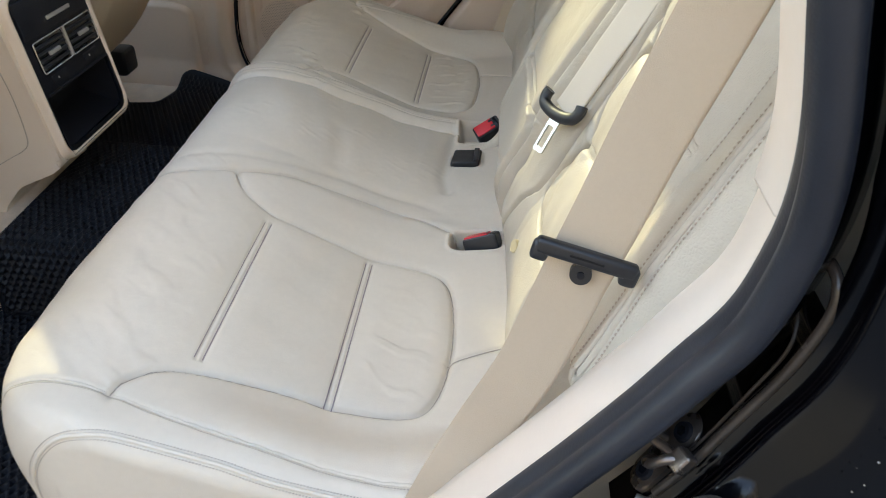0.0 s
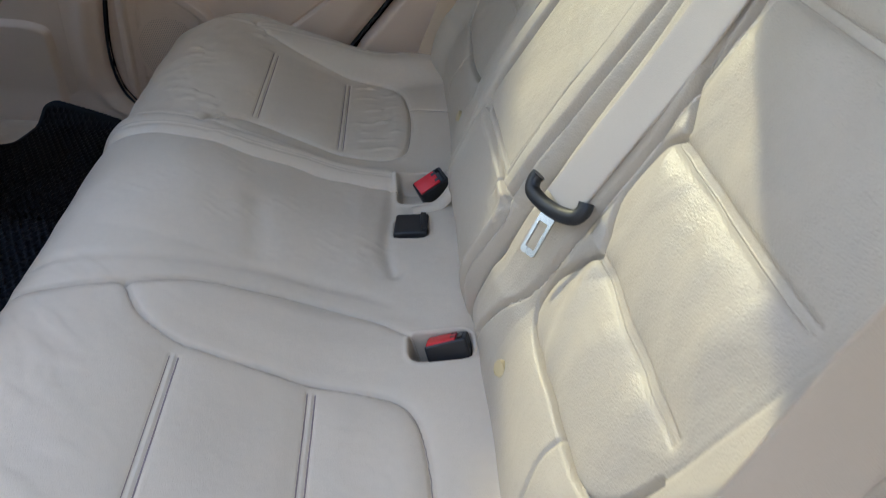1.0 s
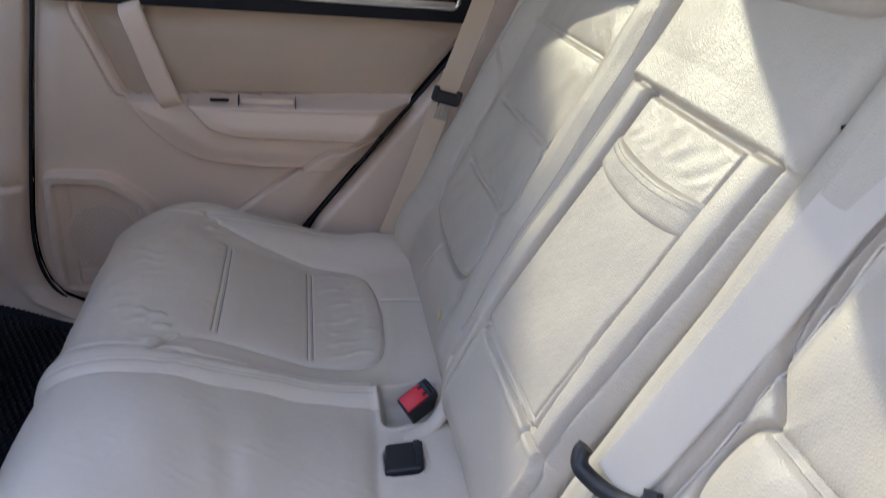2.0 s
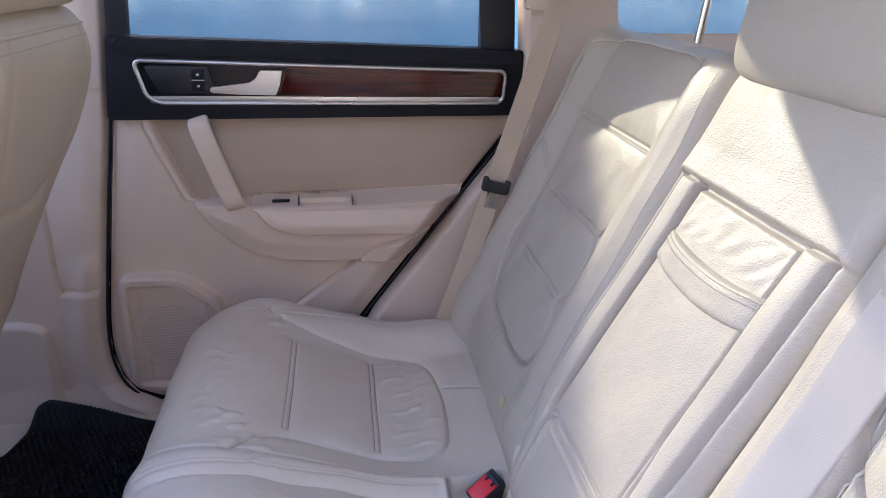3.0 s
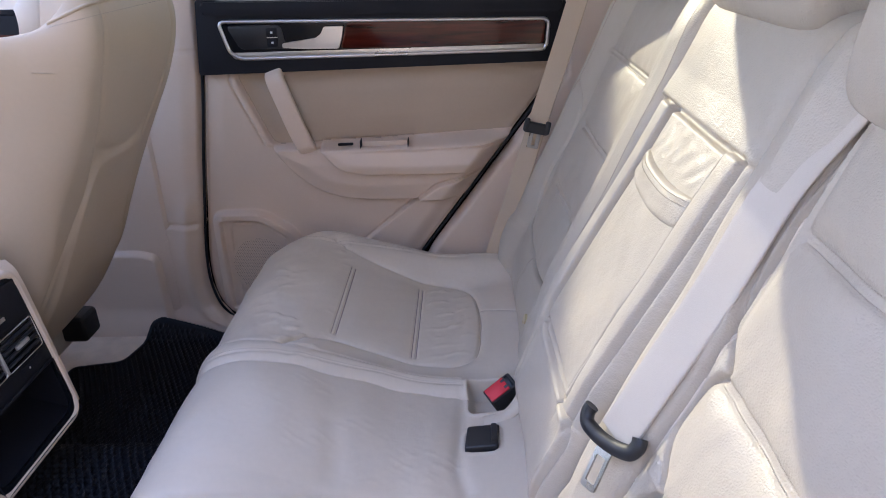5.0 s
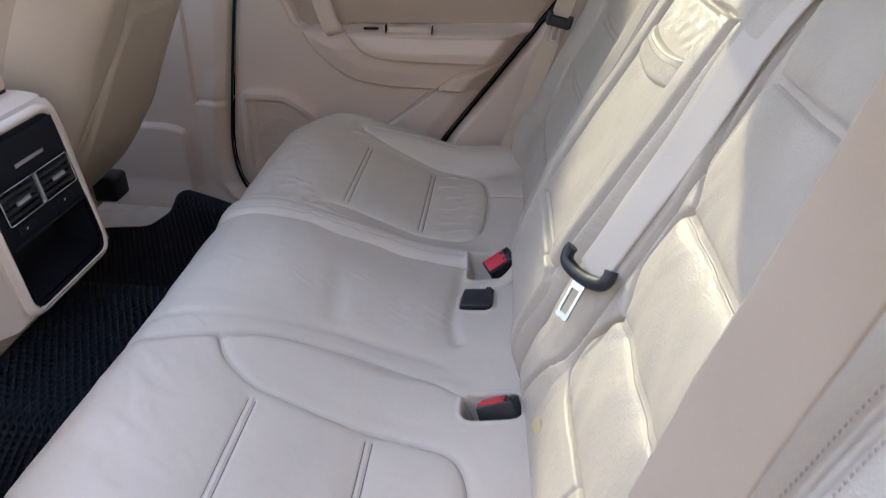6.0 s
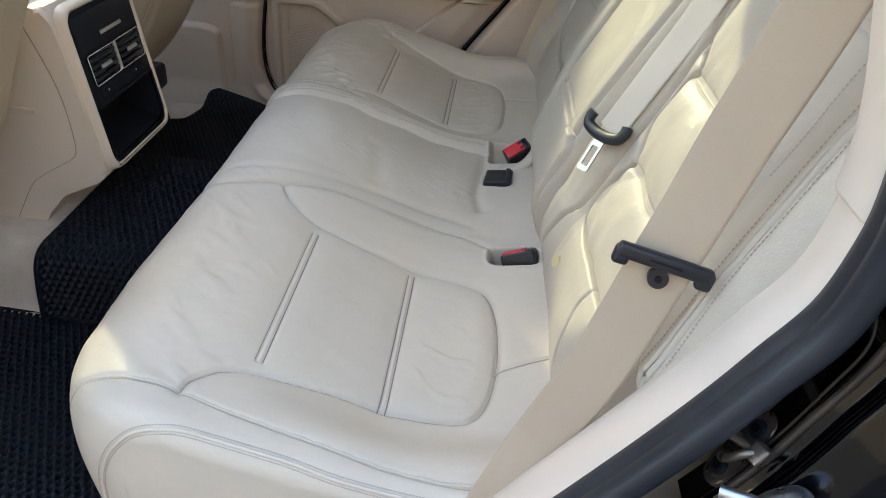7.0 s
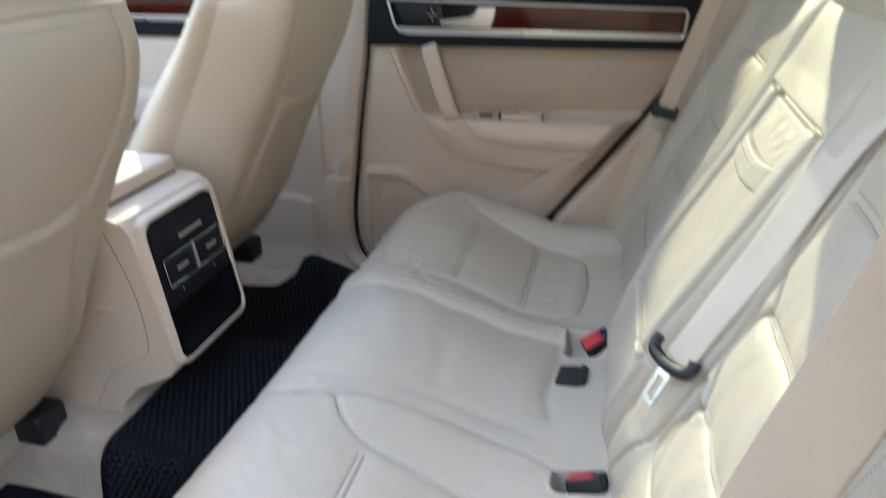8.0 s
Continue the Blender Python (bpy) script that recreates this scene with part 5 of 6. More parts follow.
tagged(raw("perforation", verts, faces, GRILLE, grille, smooth=False), kind="stuff")

# dark upper band with sill, inlay and lever
band = round_poly([(-0.573, 0.797), (0.262, 0.812), (0.262, 0.945), (0.17, 0.948), (-0.50, 0.957), (-0.556, 0.962)], 0.006)
part("upper_band", slab(band, on_door(0.835), 0.045, 0.012, 4), DARK, door, "soft black upper door band")
part("window_sill", slab(round_poly([(-0.545, 0.928), (0.255, 0.918), (0.255, 0.944), (-0.545, 0.956)], 0.008), on_door(0.84), 0.056, 0.012, 4), DARK, door)
INLAY = round_poly([(-0.512, 0.914), (0.226, 0.904), (0.222, 0.838), (-0.470, 0.832), (-0.493, 0.845)], 0.016, 6)
ring = np.array([(u, 0.7885, v) for u, v in INLAY + INLAY[:1]])
grid("silver_frame", sweep(line(ring, 0.004), circle(0.0042, 10), up=(0, 1, 0)), SATIN, door, "satin silver inlay frame")
part("silver_strip", slab(round_poly([(-0.485, 0.832), (0.222, 0.837), (0.222, 0.850), (-0.492, 0.846)], 0.004), on_door(0.791), 0.004, 0.002), SATIN, door)
part("inlay_ground", slab(INLAY, on_door(0.7925), 0.003, 0.001), GLOSS, door)
part("wood_inlay", slab(round_poly([(-0.222, 0.907), (0.218, 0.901), (0.215, 0.852), (-0.240, 0.850)], 0.006), on_door(0.7895), 0.0045, 0.003, 3), WOOD, door, "lacquered reddish wood inlay")
part("switch_plate", slab(round_poly([(-0.494, 0.905), (-0.372, 0.904), (-0.362, 0.853), (-0.468, 0.853)], 0.012), on_door(0.7895), 0.004, 0.002), BLACK, door)
for z0 in (0.880, 0.858):
    sw = part("lock_button", slab(round_poly([(-0.405, z0), (-0.381, z0), (-0.379, z0 + 0.019), (-0.404, z0 + 0.019)], 0.003), on_door(0.7855), 0.003, 0.001), DARK, door)
    part("print_mark", slab([(-0.3945, z0 + 0.007), (-0.3895, z0 + 0.007), (-0.3895, z0 + 0.0115), (-0.3945, z0 + 0.0115)], on_door(0.7822), 0.0006, 0), WHITE_PRINT, sw)
part("button_divider", slab([(-0.404, 0.8775), (-0.380, 0.8775), (-0.380, 0.8792), (-0.404, 0.8792)], on_door(0.7855), 0.0034, 0), SATIN, door)
lever = [(-0.369, 0.856), (-0.32, 0.853), (-0.243, 0.852), (-0.235, 0.872), (-0.229, 0.900), (-0.272, 0.900), (-0.281, 0.884), (-0.294, 0.8755), (-0.369, 0.8655)]
part("door_lever", slab(round_poly(lever, 0.003), on_door(0.785), 0.010, 0.002, 3), SATIN, door, "satin silver door lever")
# pull handle: slanted padded bar
path = spline([(-0.400, 0.806, 0.796), (-0.399, 0.785, 0.793), (-0.394, 0.776, 0.780), (-0.378, 0.771, 0.735), (-0.357, 0.768, 0.675), (-0.341, 0.768, 0.634), (-0.337, 0.780, 0.622)], 0.004)
sec = [(0.021 * math.copysign(abs(math.cos(a)) ** 0.32, math.cos(a)), 0.011 * math.copysign(abs(math.sin(a)) ** 0.5, math.sin(a))) for a in np.linspace(0, 6.2832, 24, endpoint=False)]
grid("pull_handle", sweep(path, sec, up=(0, 1, 0)), TRIM, door, "beige slanted pull handle")
part("window_switch", slab(round_poly([(-0.262, 0.6315), (-0.226, 0.6325), (-0.226, 0.6385), (-0.262, 0.6375)], 0.002), on_door(0.765), 0.004, 0.001), DARK, door)
for x in (-0.207, -0.096):
    part("lid_joint", box((x - 0.0007, 0.745, 0.629), (x + 0.0007, 0.775, 0.646), 0), DARK, door)
part("ashtray_lid", slab(round_poly([(-0.204, 0.629), (-0.099, 0.632), (-0.099, 0.643), (-0.204, 0.640)], 0.002), on_door(0.766), 0.0045, 0.0015), TRIM, door)
# window frame and glass
part("window_post_front", slab([(-0.556, 0.94), (-0.520, 0.94), (-0.49, 1.42), (-0.53, 1.42)], on_door(0.825), 0.03, 0.004), BLACK, door)
part("window_post_rear", slab([(0.172, 0.93), (0.245, 0.93), (0.215, 1.40), (0.02, 1.40), (0.115, 1.18), (0.168, 1.05)], on_door(0.825), 0.03, 0.004), BLACK, door)
part("window_pane", slab([(-0.56, 0.93), (0.24, 0.93), (0.22, 1.42), (-0.54, 1.42)], on_door(0.832), 0.004, 0), GLASS, door, "wet tinted window glass", smooth=False)
part("door_skin", box((-0.62, 0.845, 0.10), (0.24, 0.90, 0.935), 0.02), PAINT, door)
# black rubber line in the door gap
part_path = [(x, 0.808, z) for x, z in GAP[:-2] + [(-0.597, 0.151), (-0.556, 0.126), (-0.40, 0.118)]]
grid("gap_seal", sweep(spline(part_path, 0.006), circle(0.0036, 10), up=(0, 1, 0)), DARK, door)
grid("gap_seal", sweep(spline([(-0.09, 0.795, 0.325), (-0.062, 0.795, 0.359), (0.1, 0.79, 0.583), (0.252, 0.79, 0.790), (0.262, 0.79, 0.86)], 0.006), circle(0.0036, 10), up=(0, 1, 0)), DARK, door)

# ---- pillars and side linings on the far side ----
pil = tagged(new("pillar_1"), "beige plastic middle pillar lining", "pillar", kind="structure")
pil.location = (-0.8, 0.80, 0.12)
xs, zs = np.arange(-1.30, -0.52, 0.004), np.arange(0.115, 1.40, 0.004)
X, Z = np.meshgrid(xs, zs, indexing="ij")
gz = np.interp(Z, [p[1] for p in GAP[::-1]], [p[0] for p in GAP[::-1]])
gz = np.where(Z < 0.136, -0.552 + (0.136 - Z) * 1.5, gz + np.clip(Z - 1.03, 0, 1) * 0.06)
rel = 0.004 + groove(dist(X, Z, line([(-1.3, 0.405), (-0.60, 0.425)])), 0.006, 0.004) + 0.006 * step(0.418 - Z, 0.0, 0.006)
rel = rel + groove(dist(X, Z, line([(-0.9, 0.848), (-0.5, 0.850)])), 0.003, 0.003)
rel = rel + 0.020 * step(inside(X, Z, round_poly([(-1.3, 0.10), (-0.745, 0.10), (-0.752, 0.345), (-0.80, 0.36), (-1.3, 0.36)], 0.04)), 0.0, 0.015)
rel = rel - 0.030 * step(X - gz, -0.055, 0.0) * step(Z, 0.45, 0.55) * 0.3
rel = rel + 0.012 * np.exp(-((X - gz + 0.045) / 0.02) ** 2) * (1 - step(Z, 0.46, 0.52)) + 0.018 * step(0.20 - Z, 0, 0.08)
rel = rel - 0.030 * step(X - gz, -0.016, -0.002)
SX, SZ, ok = snapped(X, Z, gz - 0.0035 - X)
P = np.stack([SX, 0.805 - rel, SZ], -1)
grid("pillar_lining", P, TRIM, pil, keep=ok & (((Z < 0.43) | (X > -0.95 + (Z - 0.43) * 0.2)) & ((X > -0.82 + (Z - 0.9) * 0.1) | (Z < 0.93)))[:-1, :-1], flip=True)

quarter = tagged(new("pillar_2"), "beige rear quarter and pillar lining behind the door", "pillar", kind="structure")
quarter.location = (0.3, 0.76, 0.3)
xs, zs = np.arange(-0.12, 1.25, 0.005), np.arange(0.20, 1.36, 0.005)
X, Z = np.meshgrid(xs, zs, indexing="ij")
edge = np.interp(Z, [0.25, 0.359, 0.787, 0.93, 1.36], [-0.11, -0.052, 0.258, 0.250, 0.225])
cargo = inside(X, Z, round_poly([(0.455, 0.985), (1.10, 1.0), (0.95, 1.30), (0.40, 1.30)], 0.03))
rel = 0.012 * step(X - edge, 0.0, 0.02) + groove(dist(X, Z, line([(0.235, 0.826), (0.45, 0.83)])), 0.003, 0.004) + 0.006 * ripple(X, Z, 1, 1, 8)
rel = rel - 0.03 * (1 - step(X - edge, 0.004, 0.018))
SX, SZ, ok = snapped(X, Z, np.minimum((X - edge - 0.005) * 0.85, -cargo))
P = np.stack([SX, 0.785 - rel - 0.05 * step(X, 0.1, 0.4) * step(0.9 - Z, 0, 0.3), SZ], -1)
grid("quarter_lining", P, TRIM, quarter, keep=ok, flip=True)
part("cargo_pane", slab([(0.44, 0.97), (1.12, 0.985), (0.97, 1.32), (0.38, 1.32)], on_door(0.80), 0.004, 0), GLASS, quarter, smooth=False)
part("belt_outlet", slab(round_poly([(0.245, 1.028), (0.33, 1.03), (0.335, 1.065), (0.25, 1.06)], 0.012), on_door(0.765), 0.02, 0.006, 3), TRIM_LIGHT, quarter)

front_door = tagged(new("door_2"), "closed front car door with wood inlay, beyond the front seat", "car door", kind="structure")
front_door.location = (-1.2, 0.82, 0.13)
part("door_panel", box((-1.95, 0.792, 0.12), (-0.72, 0.84, 0.80), 0.02, 3), TRIM, front_door)
part("upper_band", box((-1.95, 0.78, 0.80), (-0.70, 0.85, 0.945), 0.012, 3), DARK, front_door)
part("silver_strip", box((-1.85, 0.772, 0.842), (-0.80, 0.79, 0.858), 0.003), SATIN, front_door)
part("wood_inlay", box((-1.85, 0.774, 0.86), (-0.80, 0.79, 0.90), 0.003), WOOD, front_door)
part("armrest", box((-1.7, 0.72, 0.56), (-0.85, 0.79, 0.66), 0.03, 4), TRIM, front_door)
part("window_pane", box((-2.0, 0.826, 0.93), (-0.60, 0.830, 1.42), 0), GLASS, front_door, smooth=False)
# unseen strip, added to trim the sun patch on the near cushion
part("window_sun_block", slab([(-2.0, 1.02), (-1.45, 1.165), (-0.95, 1.215), (-0.62, 1.23), (-0.62, 1.42), (-2.0, 1.42)], on_door(0.812), 0.05, 0.004), TRIM, front_door)
part("window_sill", box((-1.95, 0.778, 0.94), (-0.68, 0.85, 0.955), 0.004), DARK, front_door)

# ---- floor, tunnel and mats ----
floor = tagged(new("floor"), "beige carpeted car floor", "floor", kind="structure")
floor.location = (-0.6, 0, 0.1)
part("carpet", box((-1.95, -0.82, 0.06), (1.25, 0.83, 0.120), 0.002), CARPET, floor)
sec = spline([(-0.26, 0.117), (-0.225, 0.15), (-0.205, 0.225), (-0.17, 0.258), (0.0, 0.262), (0.12, 0.258), (0.155, 0.225), (0.175, 0.15), (0.2, 0.117)], 0.01)
P = np.array([[(x, y, z) for y, z in sec] for x in np.arange(-1.9, -0.02, 0.03)])
grid("tunnel_carpet", P, CARPET, floor)


def mat_cells(u, v, du=0.0135, dv=0.0245, wall=0.16):
    """Raised walls of a diamond lattice: 1 on the walls, 0 in the cells."""
    a, b = u / du + v / dv, u / du - v / dv
    fa, fb = np.abs(a - np.round(a)), np.abs(b - np.round(b))
    return 1 - step(np.minimum(fa, fb), wall * 0.5, wall * 1.35)


def cell_mat(name_label, poly, height, rim=0.016, ds=0.0018):
    ob = tagged(new("floor_mat"), name_label, "car mat", "car mats")
    poly = np.array(poly)
    ob.location = (poly[:, 0].mean(), poly[:, 1].mean(), 0.12)
    xs, ys = np.arange(poly[:, 0].min(), poly[:, 0].max() + ds, ds), np.arange(poly[:, 1].min(), poly[:, 1].max() + ds, ds)
    X, Y = np.meshgrid(xs, ys, indexing="ij")
    d = inside(X, Y, round_poly(poly.tolist(), 0.02))
    base = height(X, Y)
    h = 0.008 * mat_cells(X, Y) * step(d, rim - 0.002, rim) + 0.007 * (1 - step(d, rim - 0.004, rim)) - 0.010 * step(-d, -0.004, 0.0)
    P = np.stack([X, Y, base + h], -1)
    tagged(grid("cell_sheet", P, EVA, ob, keep=(d > -0.001)[:-1, :-1]), kind="stuff")
    return ob


cell_mat("black rubber cell mat in the near footwell", [(-0.96, -0.73), (-0.40, -0.73), (-0.40, -0.245), (-0.60, -0.225), (-0.96, -0.225)], lambda X, Y: 0.128 + 0.004 * ripple(X, Y, 2, 2, 4))
cell_mat("black rubber cell mat in the far footwell", [(-0.42, 0.70), (-0.54, 0.716), (-0.66, 0.748), (-0.775, 0.772), (-0.802, 0.757), (-0.813, 0.68), (-0.825, 0.62), (-0.94, 0.60), (-0.95, 0.20), (-0.42, 0.20)],
         lambda X, Y: 0.128 + 0.05 * step(Y, 0.70, 0.79) + 0.004 * ripple(X, Y, 2, 2, 5), ds=0.0023)
tun = tagged(new("floor_mat"), "black rubber cell mat draped over the transmission tunnel", "car mat", "car mats")
tun.location = (-0.58, 0, 0.26)
prof = spline([(-0.246, 0.128), (-0.240, 0.165), (-0.232, 0.215), (-0.221, 0.252), (-0.198, 0.270), (-0.15, 0.273), (0.0, 0.276), (0.10, 0.274), (0.142, 0.262), (0.165, 0.23), (0.176, 0.18), (0.18, 0.13)], 0.0018)
t = np.gradient(prof, axis=0)
t /= np.linalg.norm(t, axis=1)[:, None]
nr = np.stack([-t[:, 1], t[:, 0]], 1)
xs = np.arange(-0.735, -0.40, 0.0018)
L = np.arange(len(prof)) * 0.0018
U, V = np.meshgrid(xs, L, indexing="ij")
front = U + 0.735
e = np.minimum(front, np.minimum(V, L[-1] - V))
h = 0.008 * mat_cells(U, V) * step(e, 0.012, 0.014) + 0.007 * (1 - step(e, 0.010, 0.014)) - 0.008 * step(-e, -0.003, 0)
P = np.stack([U, prof[None, :, 0] + nr[None, :, 0] * h, prof[None, :, 1] + nr[None, :, 1] * h - 0.02 * step(0.03 - front, 0, 0.03)], -1)
tagged(grid("cell_sheet", P, EVA, tun), kind="stuff")

# ---- near door opening ----
opening = tagged(new("door_frame"), "rear door opening with beige lining, black seal and black painted jamb", "door frame", kind="structure")
opening.location = (0.2, -0.75, 0.5)
RIM = [(0.06, 1.36), (0.130, 1.20), (0.182, 1.06), (0.219, 0.955), (0.238, 0.895), (0.253, 0.844), (0.260, 0.803), (0.260, 0.766), (0.2515, 0.717), (0.228, 0.670), (0.209, 0.633), (0.185, 0.591), (0.156, 0.543), (0.106, 0.465), (0.050, 0.382),
       (-0.015, 0.285), (-0.075, 0.205), (-0.15, 0.15), (-0.28, 0.122), (-0.45, 0.115), (-0.62, 0.115)]
rim2 = spline(RIM, 0.006)
t = np.gradient(rim2, axis=0)
t /= np.linalg.norm(t, axis=1)[:, None]
outw = np.stack([-t[:, 1], t[:, 0]], 1)                     # away from the opening
depth = np.interp(rim2[:, 1], [0.1, 0.5, 0.6, 0.72, 0.82, 1.0], [0.05, 0.066, 0.062, 0.043, 0.030, 0.026])      # of the jamb behind the seal


def loft(name, rows, mat, label="", k=0.0):
    """rows of (outward offset, y) from inside to outside, along the rim; k: how far they follow the jamb's depth."""
    P = np.stack([np.stack([rim2[:, 0] + outw[:, 0] * (o + k * depth), np.full(len(rim2), y), rim2[:, 1] + outw[:, 1] * (o + k * depth)], 1) for o, y in rows], 1)
    return grid(name, P, mat, opening, label)


loft("beige_lining", [(0.12, -0.60), (0.06, -0.668), (0.03, -0.684), (0.016, -0.690), (0.008, -0.698), (0.004, -0.710), (0.001, -0.735), (0.001, -0.755), (0.004, -0.765), (0.012, -0.772)], LINING, "pale beige opening lining")
upper = rim2[:, 1] > 0.775
P = np.stack([np.stack([rim2[upper, 0] + outw[upper, 0] * o, np.full(upper.sum(), y), rim2[upper, 1] + outw[upper, 1] * o], 1)
              for o, y in ((0.004, -0.757), (-0.0025, -0.752), (-0.0025, -0.71), (0.002, -0.697), (0.012, -0.684), (0.03, -0.665), (0.06, -0.63), (0.12, -0.57), (0.20, -0.45))], 1)
P = np.concatenate([P, (P[-1] - [0, 0, 0.002])[None], (P[-1] - [-0.01, 0, 0.006])[None]], 0)
grid("upper_lining", P, LINING, opening, "pale beige pillar lining above the joint")
loft("rubber_seal", [(0.012, -0.752), (0.002, -0.756), (-0.006, -0.763), (-0.009, -0.773), (-0.008, -0.780), (-0.0075, -0.782), (-0.011, -0.787), (-0.014, -0.796), (-0.010, -0.805), (-0.001, -0.807), (0.006, -0.803), (0.009, -0.799), (0.010, -0.792)], RUBBER, "thick black rubber door seal")
loft("jamb_return", [(0.0085, -0.797), (0.020, -0.786), (0.034, -0.768), (0.036, -0.75)], PAINT)
loft("painted_jamb", [(0.012, -0.765), (0.004, -0.776), (-0.001, -0.780), (-0.004, -0.785), (-0.003, -0.790), (0.003, -0.794), (0.006, -0.800), (0.004, -0.806), (-0.001, -0.810), (-0.002, -0.815), (0.002, -0.820),
                      (0.010, -0.824), (0.016, -0.832), (0.030, -0.840), (0.10, -0.846), (0.30, -0.85), (0.9, -0.84)], PAINT, "glossy black painted door jamb", 1.0)


def jamb(z, off, y):
    """A place on the jamb at height z: outward offset from the jamb's face, and y."""
    i = int(np.argmin(np.abs(rim2[:, 1] - z)))
    o = off + depth[i]
    return Vector((rim2[i, 0] + outw[i, 0] * o, y, rim2[i, 1] + outw[i, 1] * o)), Vector((-t[i, 0], 0, -t[i, 1])), Vector((-outw[i, 0], 0, -outw[i, 1]))


# shallow pocket pressed into the jamb, its raised border coloured like reflected beige
edge = [jamb(z, -0.003 - s, y)[0] for z, y, s in ((0.585, -0.790, 0), (0.62, -0.790, 0), (0.655, -0.789, 0), (0.70, -0.789, 0), (0.735, -0.788, 0), (0.752, -0.783, 0), (0.759, -0.772, 0.001), (0.761, -0.755, 0.002), (0.762, -0.735, 0.003))]
grid("pocket_border", sweep(spline([tuple(q) for q in edge], 0.003), circle(0.0036, 10), up=(0.6, 0.2, -0.7)), PAINT_REFLECTION, opening)
inner_edge = [jamb(z, -0.002, y)[0] for z, y in ((0.60, -0.779), (0.64, -0.779), (0.68, -0.778), (0.705, -0.775), (0.718, -0.766), (0.722, -0.752))]
grid("pocket_ridge", sweep(spline([tuple(q) for q in inner_edge], 0.003), circle(0.0014, 8), up=(0.6, 0.2, -0.7)), PAINT_REFLECTION, opening)

plate_rows = [[jamb(z, 0.0005, y)[0] for y in np.linspace(-0.752, -0.786, 8)] for z in np.linspace(0.545, 0.735, 40)]
grid("pocket_floor", np.array(plate_rows), PAINT, opening, "glossy painted pocket of the jamb")

# dust flecks on the paint beside the opening
g = np.random.default_rng(7)
verts, faces = [], []
for _ in range(260):
    o, al, inw = jamb(g.uniform(0.42, 0.80), 0, 0)
    q = o - inw * g.uniform(0.012, 0.22) + Vector((0, -0.853, 0))
    r, a, e = g.uniform(0.0003, 0.0011), g.uniform(0, 6.28), g.uniform(0.3, 1.0)
    k = len(verts)
    verts += [q + (al * math.cos(a + c) + inw * math.sin(a + c) * e) * r for c in (0, 1.57, 3.14, 4.71)]
    faces.append([k, k + 1, k + 2, k + 3])
tagged(raw("dust_fleck", verts, faces, DUST, opening, smooth=False), kind="stuff")

striker = thing("door_striker", (0.25, -0.77, 0.57), "black steel door striker with two bolts on the jamb", "door striker")
B1, B2 = Vector((0.258, -0.762, 0.588)), Vector((0.236, -0.772, 0.553))
o = (B1 + B2) / 2 + Vector((-0.0065, -0.001, 0.0045))
along = (B1 - B2).normalized()
inwd = Vector((-0.84, -0.10, 0.54))
inwd = (inwd - along * inwd.dot(along)).normalized()
yv = along.cross(inwd)
if yv.y > 0:
    yv = -yv


def plate(u, v, w):
    return o + along * u + yv * v + inwd * w


lob = [(0.038 * math.copysign(abs(math.cos(a)) ** 0.8, math.cos(a)), (0.0165 + 0.004 * math.cos(2 * a)) * math.sin(a)) for a in np.linspace(0, 6.2832, 40, endpoint=False)]
part("base_plate", slab([(u, v) for u, v in lob], lambda u, v, w: plate(u, v, w - 0.004), 0.006, 0.002), BLACK_STEEL, striker)
for d in (-0.021, 0.021):
    part("bolt", rod(plate(d, 0, 0.001), plate(d, 0, 0.005), 0.0085, 24, 0.007), DARK, striker)
    part("bolt_socket", rod(plate(d, 0, 0.0048), plate(d, 0, 0.0054), 0.004, 6), GLOSS, striker)
arms = ([(-0.010, -0.004, 0.0), (-0.012, 0.004, 0.012), (-0.006, 0.016, 0.020), (0.006, 0.024, 0.022), (0.013, 0.026, 0.015)], [(0.006, -0.008, 0.0), (0.006, -0.010, 0.020), (0.006, 0.0, 0.026), (0.010, 0.014, 0.020), (0.013, 0.026, 0.015)])
for arm in arms:
    grid("loop", sweep(spline([tuple(plate(*q)) for q in arm], 0.002), circle(0.0036, 12), up=(0.3, 1, 0.2)), BLACK_STEEL, striker, "worn black steel loop")
part("loop_end", moved(box((-0.008, -0.007, -0.006), (0.008, 0.007, 0.006), 0.003, 3), Matrix.Translation(plate(0.013, 0.027, 0.014)) @ along.to_track_quat("X", "Z").to_matrix().to_4x4()), BLACK_STEEL, striker)

catch = thing("door_check", (0.26, -0.83, 0.55), "bright bare metal door check bracket on the jamb", "bracket")
for at, sz in (((0.246, -0.838, 0.596), (0.021, 0.015, 0.011)), ((0.218, -0.828, 0.578), (0.010, 0.012, 0.009))):
    bm = bmesh.new()
    bmesh.ops.create_uvsphere(bm, u_segments=24, v_segments=14, radius=1.0)
    for v in bm.verts:
        c = v.co
        v.co = [math.copysign(abs(c[k]) ** 0.75, c[k]) * sz[k] for k in range(3)]
    part("casting", moved(bm, Matrix.Translation(at) @ Matrix.Rotation(radians(-38), 4, "Y")), ROUGH_STEEL, catch)
part("stem", rod((0.208, -0.822, 0.588), (0.246, -0.838, 0.594), 0.005, 16), ROUGH_STEEL, catch)

# ---- closing shell ----
shell = tagged(new("car_roof"), "pale fabric headliner and roof rails", "car roof", kind="structure")
shell.location = (0, 0, 1.38)
for lo, hi in (((-1.25, -0.53), (-1.14, 0.66)), ((-0.42, -0.53), (1.15, 0.66)), ((-1.14, -0.53), (-0.42, -0.46)), ((-1.14, 0.46), (-0.42, 0.66))):      # round an unseen roof opening, added to let in sky light
    part("headliner", box((*lo, 1.38), (*hi, 1.415), 0), HEADLINER, shell)
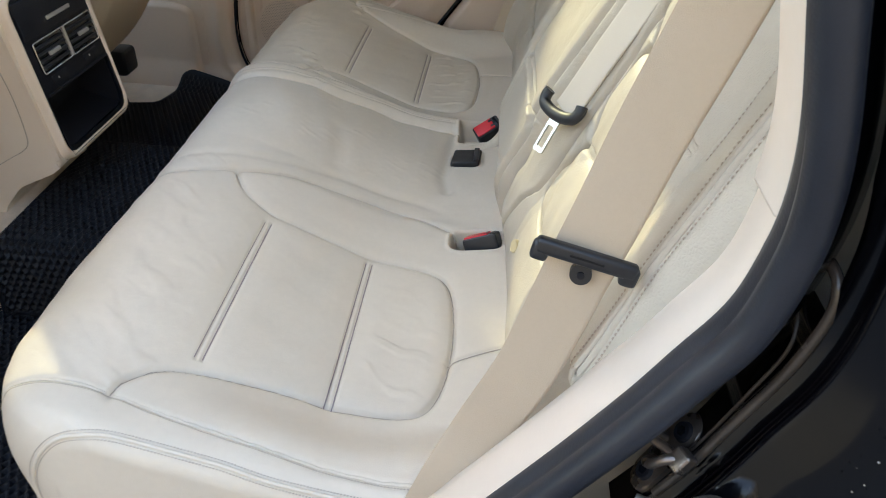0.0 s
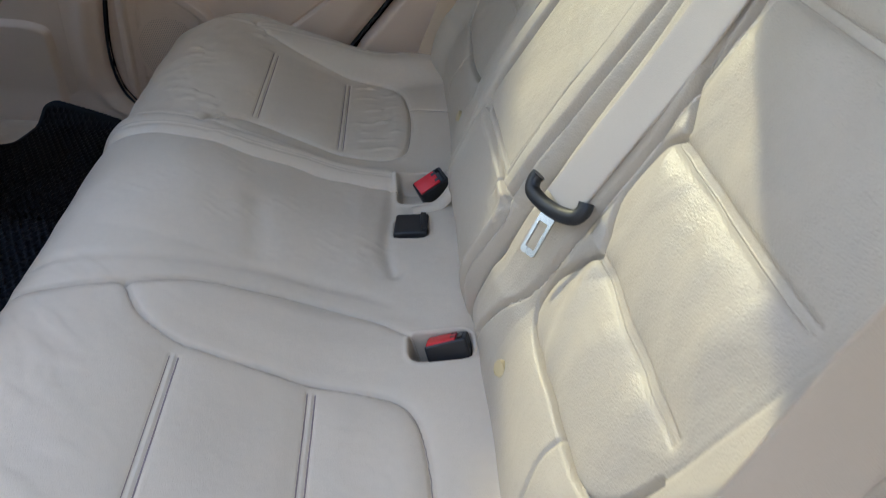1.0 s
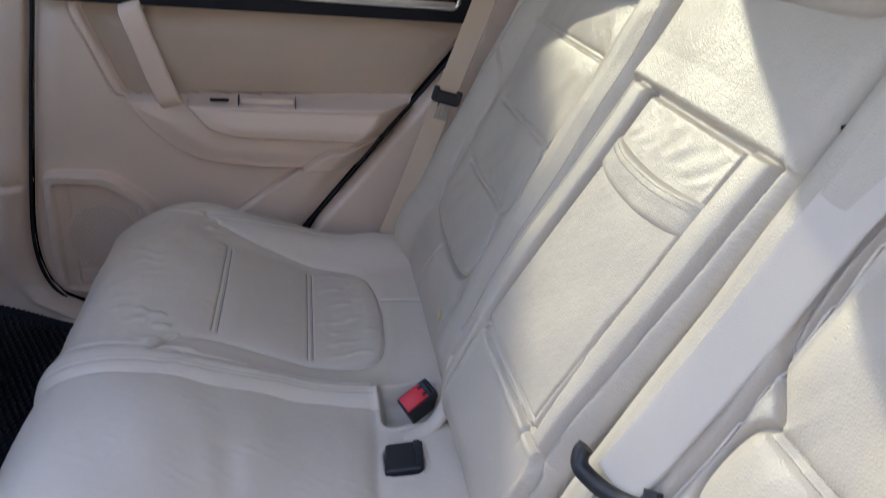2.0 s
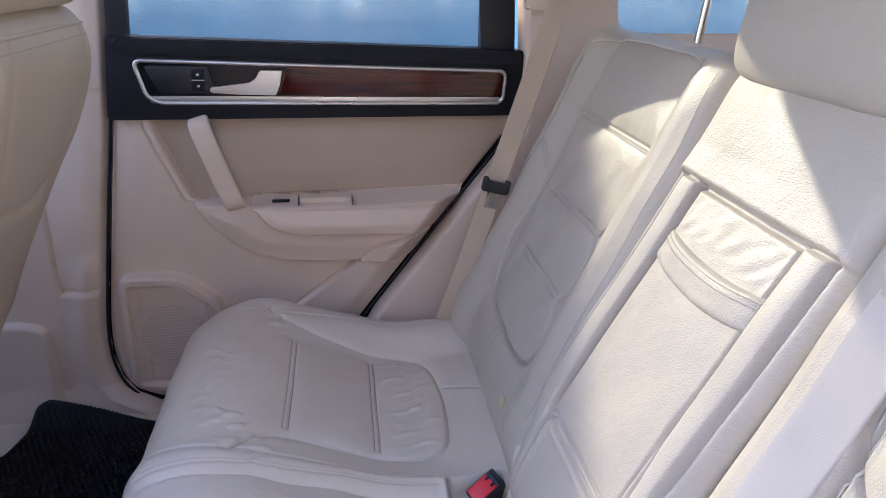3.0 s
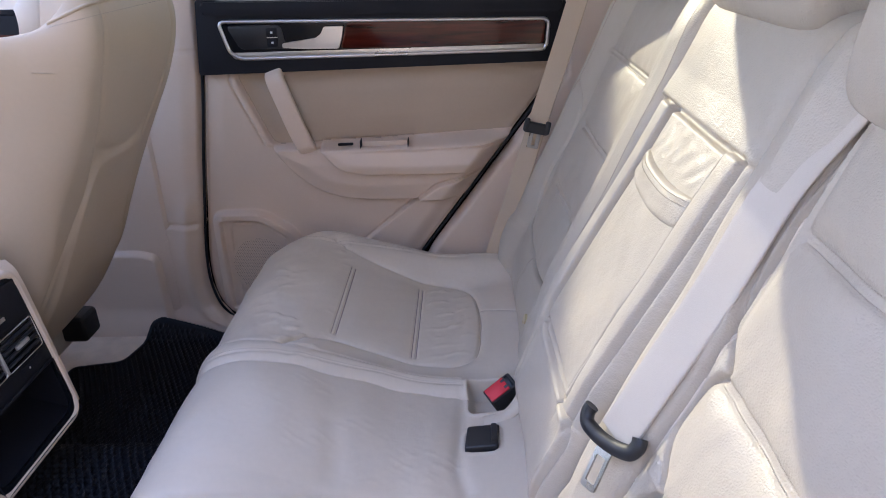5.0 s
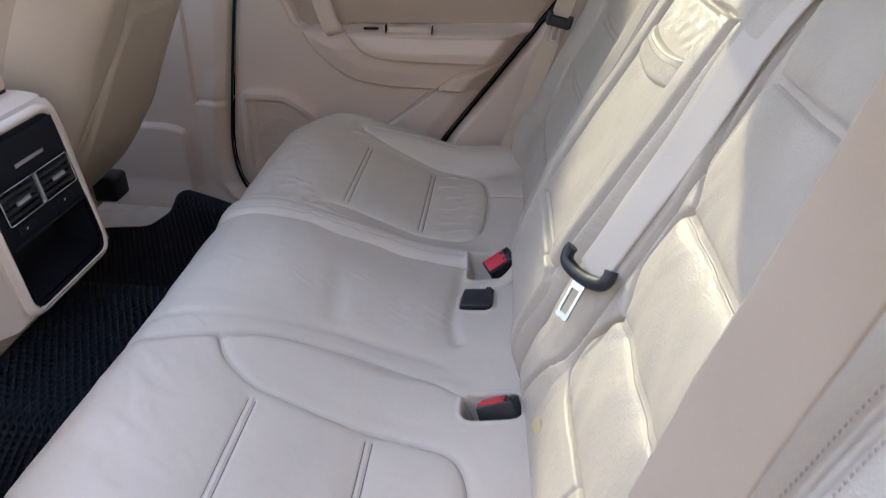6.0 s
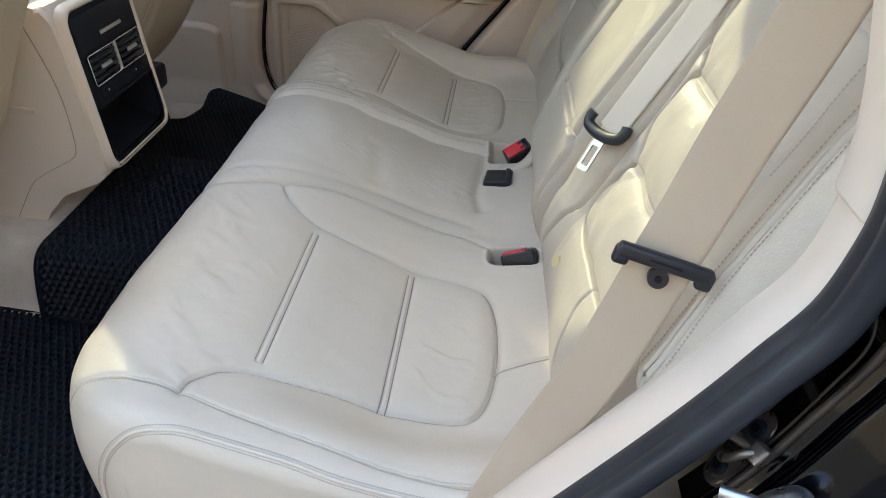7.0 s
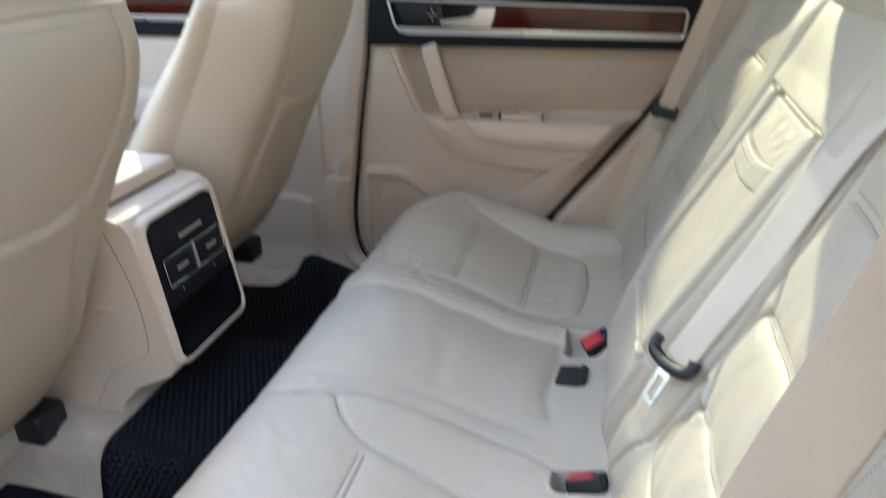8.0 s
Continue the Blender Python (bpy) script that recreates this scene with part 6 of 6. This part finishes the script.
part("roof_rail", box((-1.4, 0.655, 1.375), (1.15, 0.80, 1.43), 0.012), HEADLINER, shell)
part("roof_rail", box((-1.4, -0.64, 1.365), (1.15, -0.525, 1.43), 0.012), HEADLINER, shell)
body = tagged(new("car_body"), "glossy black car body sides, dashboard and tail", "car body", kind="structure")
body.location = (0, 0, 0.3)
part("far_skin", box((-2.1, 0.91, -0.15), (1.4, 0.95, 0.93), 0.02), PAINT, body)
part("near_front_skin", box((-2.1, -0.93, -0.15), (-0.66, -0.80, 0.93), 0.02), PAINT, body)
part("near_front_pillar", box((-0.70, -0.86, 0.90), (-0.60, -0.76, 1.38), 0.02), TRIM, body)
part("dashboard", box((-2.1, -0.8, 0.12), (-1.75, 0.8, 0.86), 0.05, 3), DARK, body)
part("tail", box((1.22, -0.9, -0.1), (1.32, 0.9, 0.97), 0.03), TRIM, body)
part("tail_pillar", box((0.95, 0.70, 0.95), (1.25, 0.82, 1.38), 0.03), TRIM, body)
for name, poly in (("windscreen", [(-2.05, -0.78, 0.90), (-2.05, 0.78, 0.90), (-1.28, 0.66, 1.40), (-1.28, -0.66, 1.40)]),
                   ("front_window", [(-2.0, -0.85, 0.93), (-0.68, -0.85, 0.93), (-0.62, -0.76, 1.40), (-1.35, -0.76, 1.40)]),
                   ("tailgate_window", [(1.27, -0.80, 0.96), (1.27, 0.80, 0.96), (1.14, 0.66, 1.40), (1.14, -0.66, 1.40)]),
                   ("cargo_window", [(0.45, -0.84, 0.96), (1.25, -0.84, 0.96), (1.12, -0.72, 1.40), (0.40, -0.72, 1.40)])):
    raw(name, poly, [(0, 1, 2, 3)], CLEAR_GLASS, body, "tinted car glass", smooth=False)
part("cargo_cover", box((0.50, -0.76, 0.80), (1.22, 0.72, 0.815), 0.004), TRIM, body)
part("underside", box((-2.1, -0.85, -0.15), (1.4, 0.9, 0.055), 0.01), PAINT, body)

# ---- outside ----
ground = tagged(new("ground"), "grey asphalt ground", "ground", kind="structure")
raw("ground_sheet", [(-400, -400, -0.45), (400, -400, -0.45), (400, 400, -0.45), (-400, 400, -0.45)], [(0, 1, 2, 3)], GROUND, ground, smooth=False)
# unseen wall, added to cut low sky light and warm the bounce
near_wall = tagged(new("wall_south"), "unseen grey wall added to block low sky light", "wall", kind="structure")
near_wall.location = (0, -4.5, 0)
part("rendering", box((-9, -4.7, -0.45), (10, -4.5, 2.9), 0.01), UNSEEN_WALL, near_wall)
wall = tagged(new("wall_north"), "blue painted wall beyond the car windows", "wall", kind="structure")
wall.location = (0, 6, 0)
# unseen top raised to block sky glow and low sun on the cushion
part("blue_wall", box((-14, 6.0, -0.45), (12, 6.2, 3.71), 0.01), BLUE_WALL, wall)
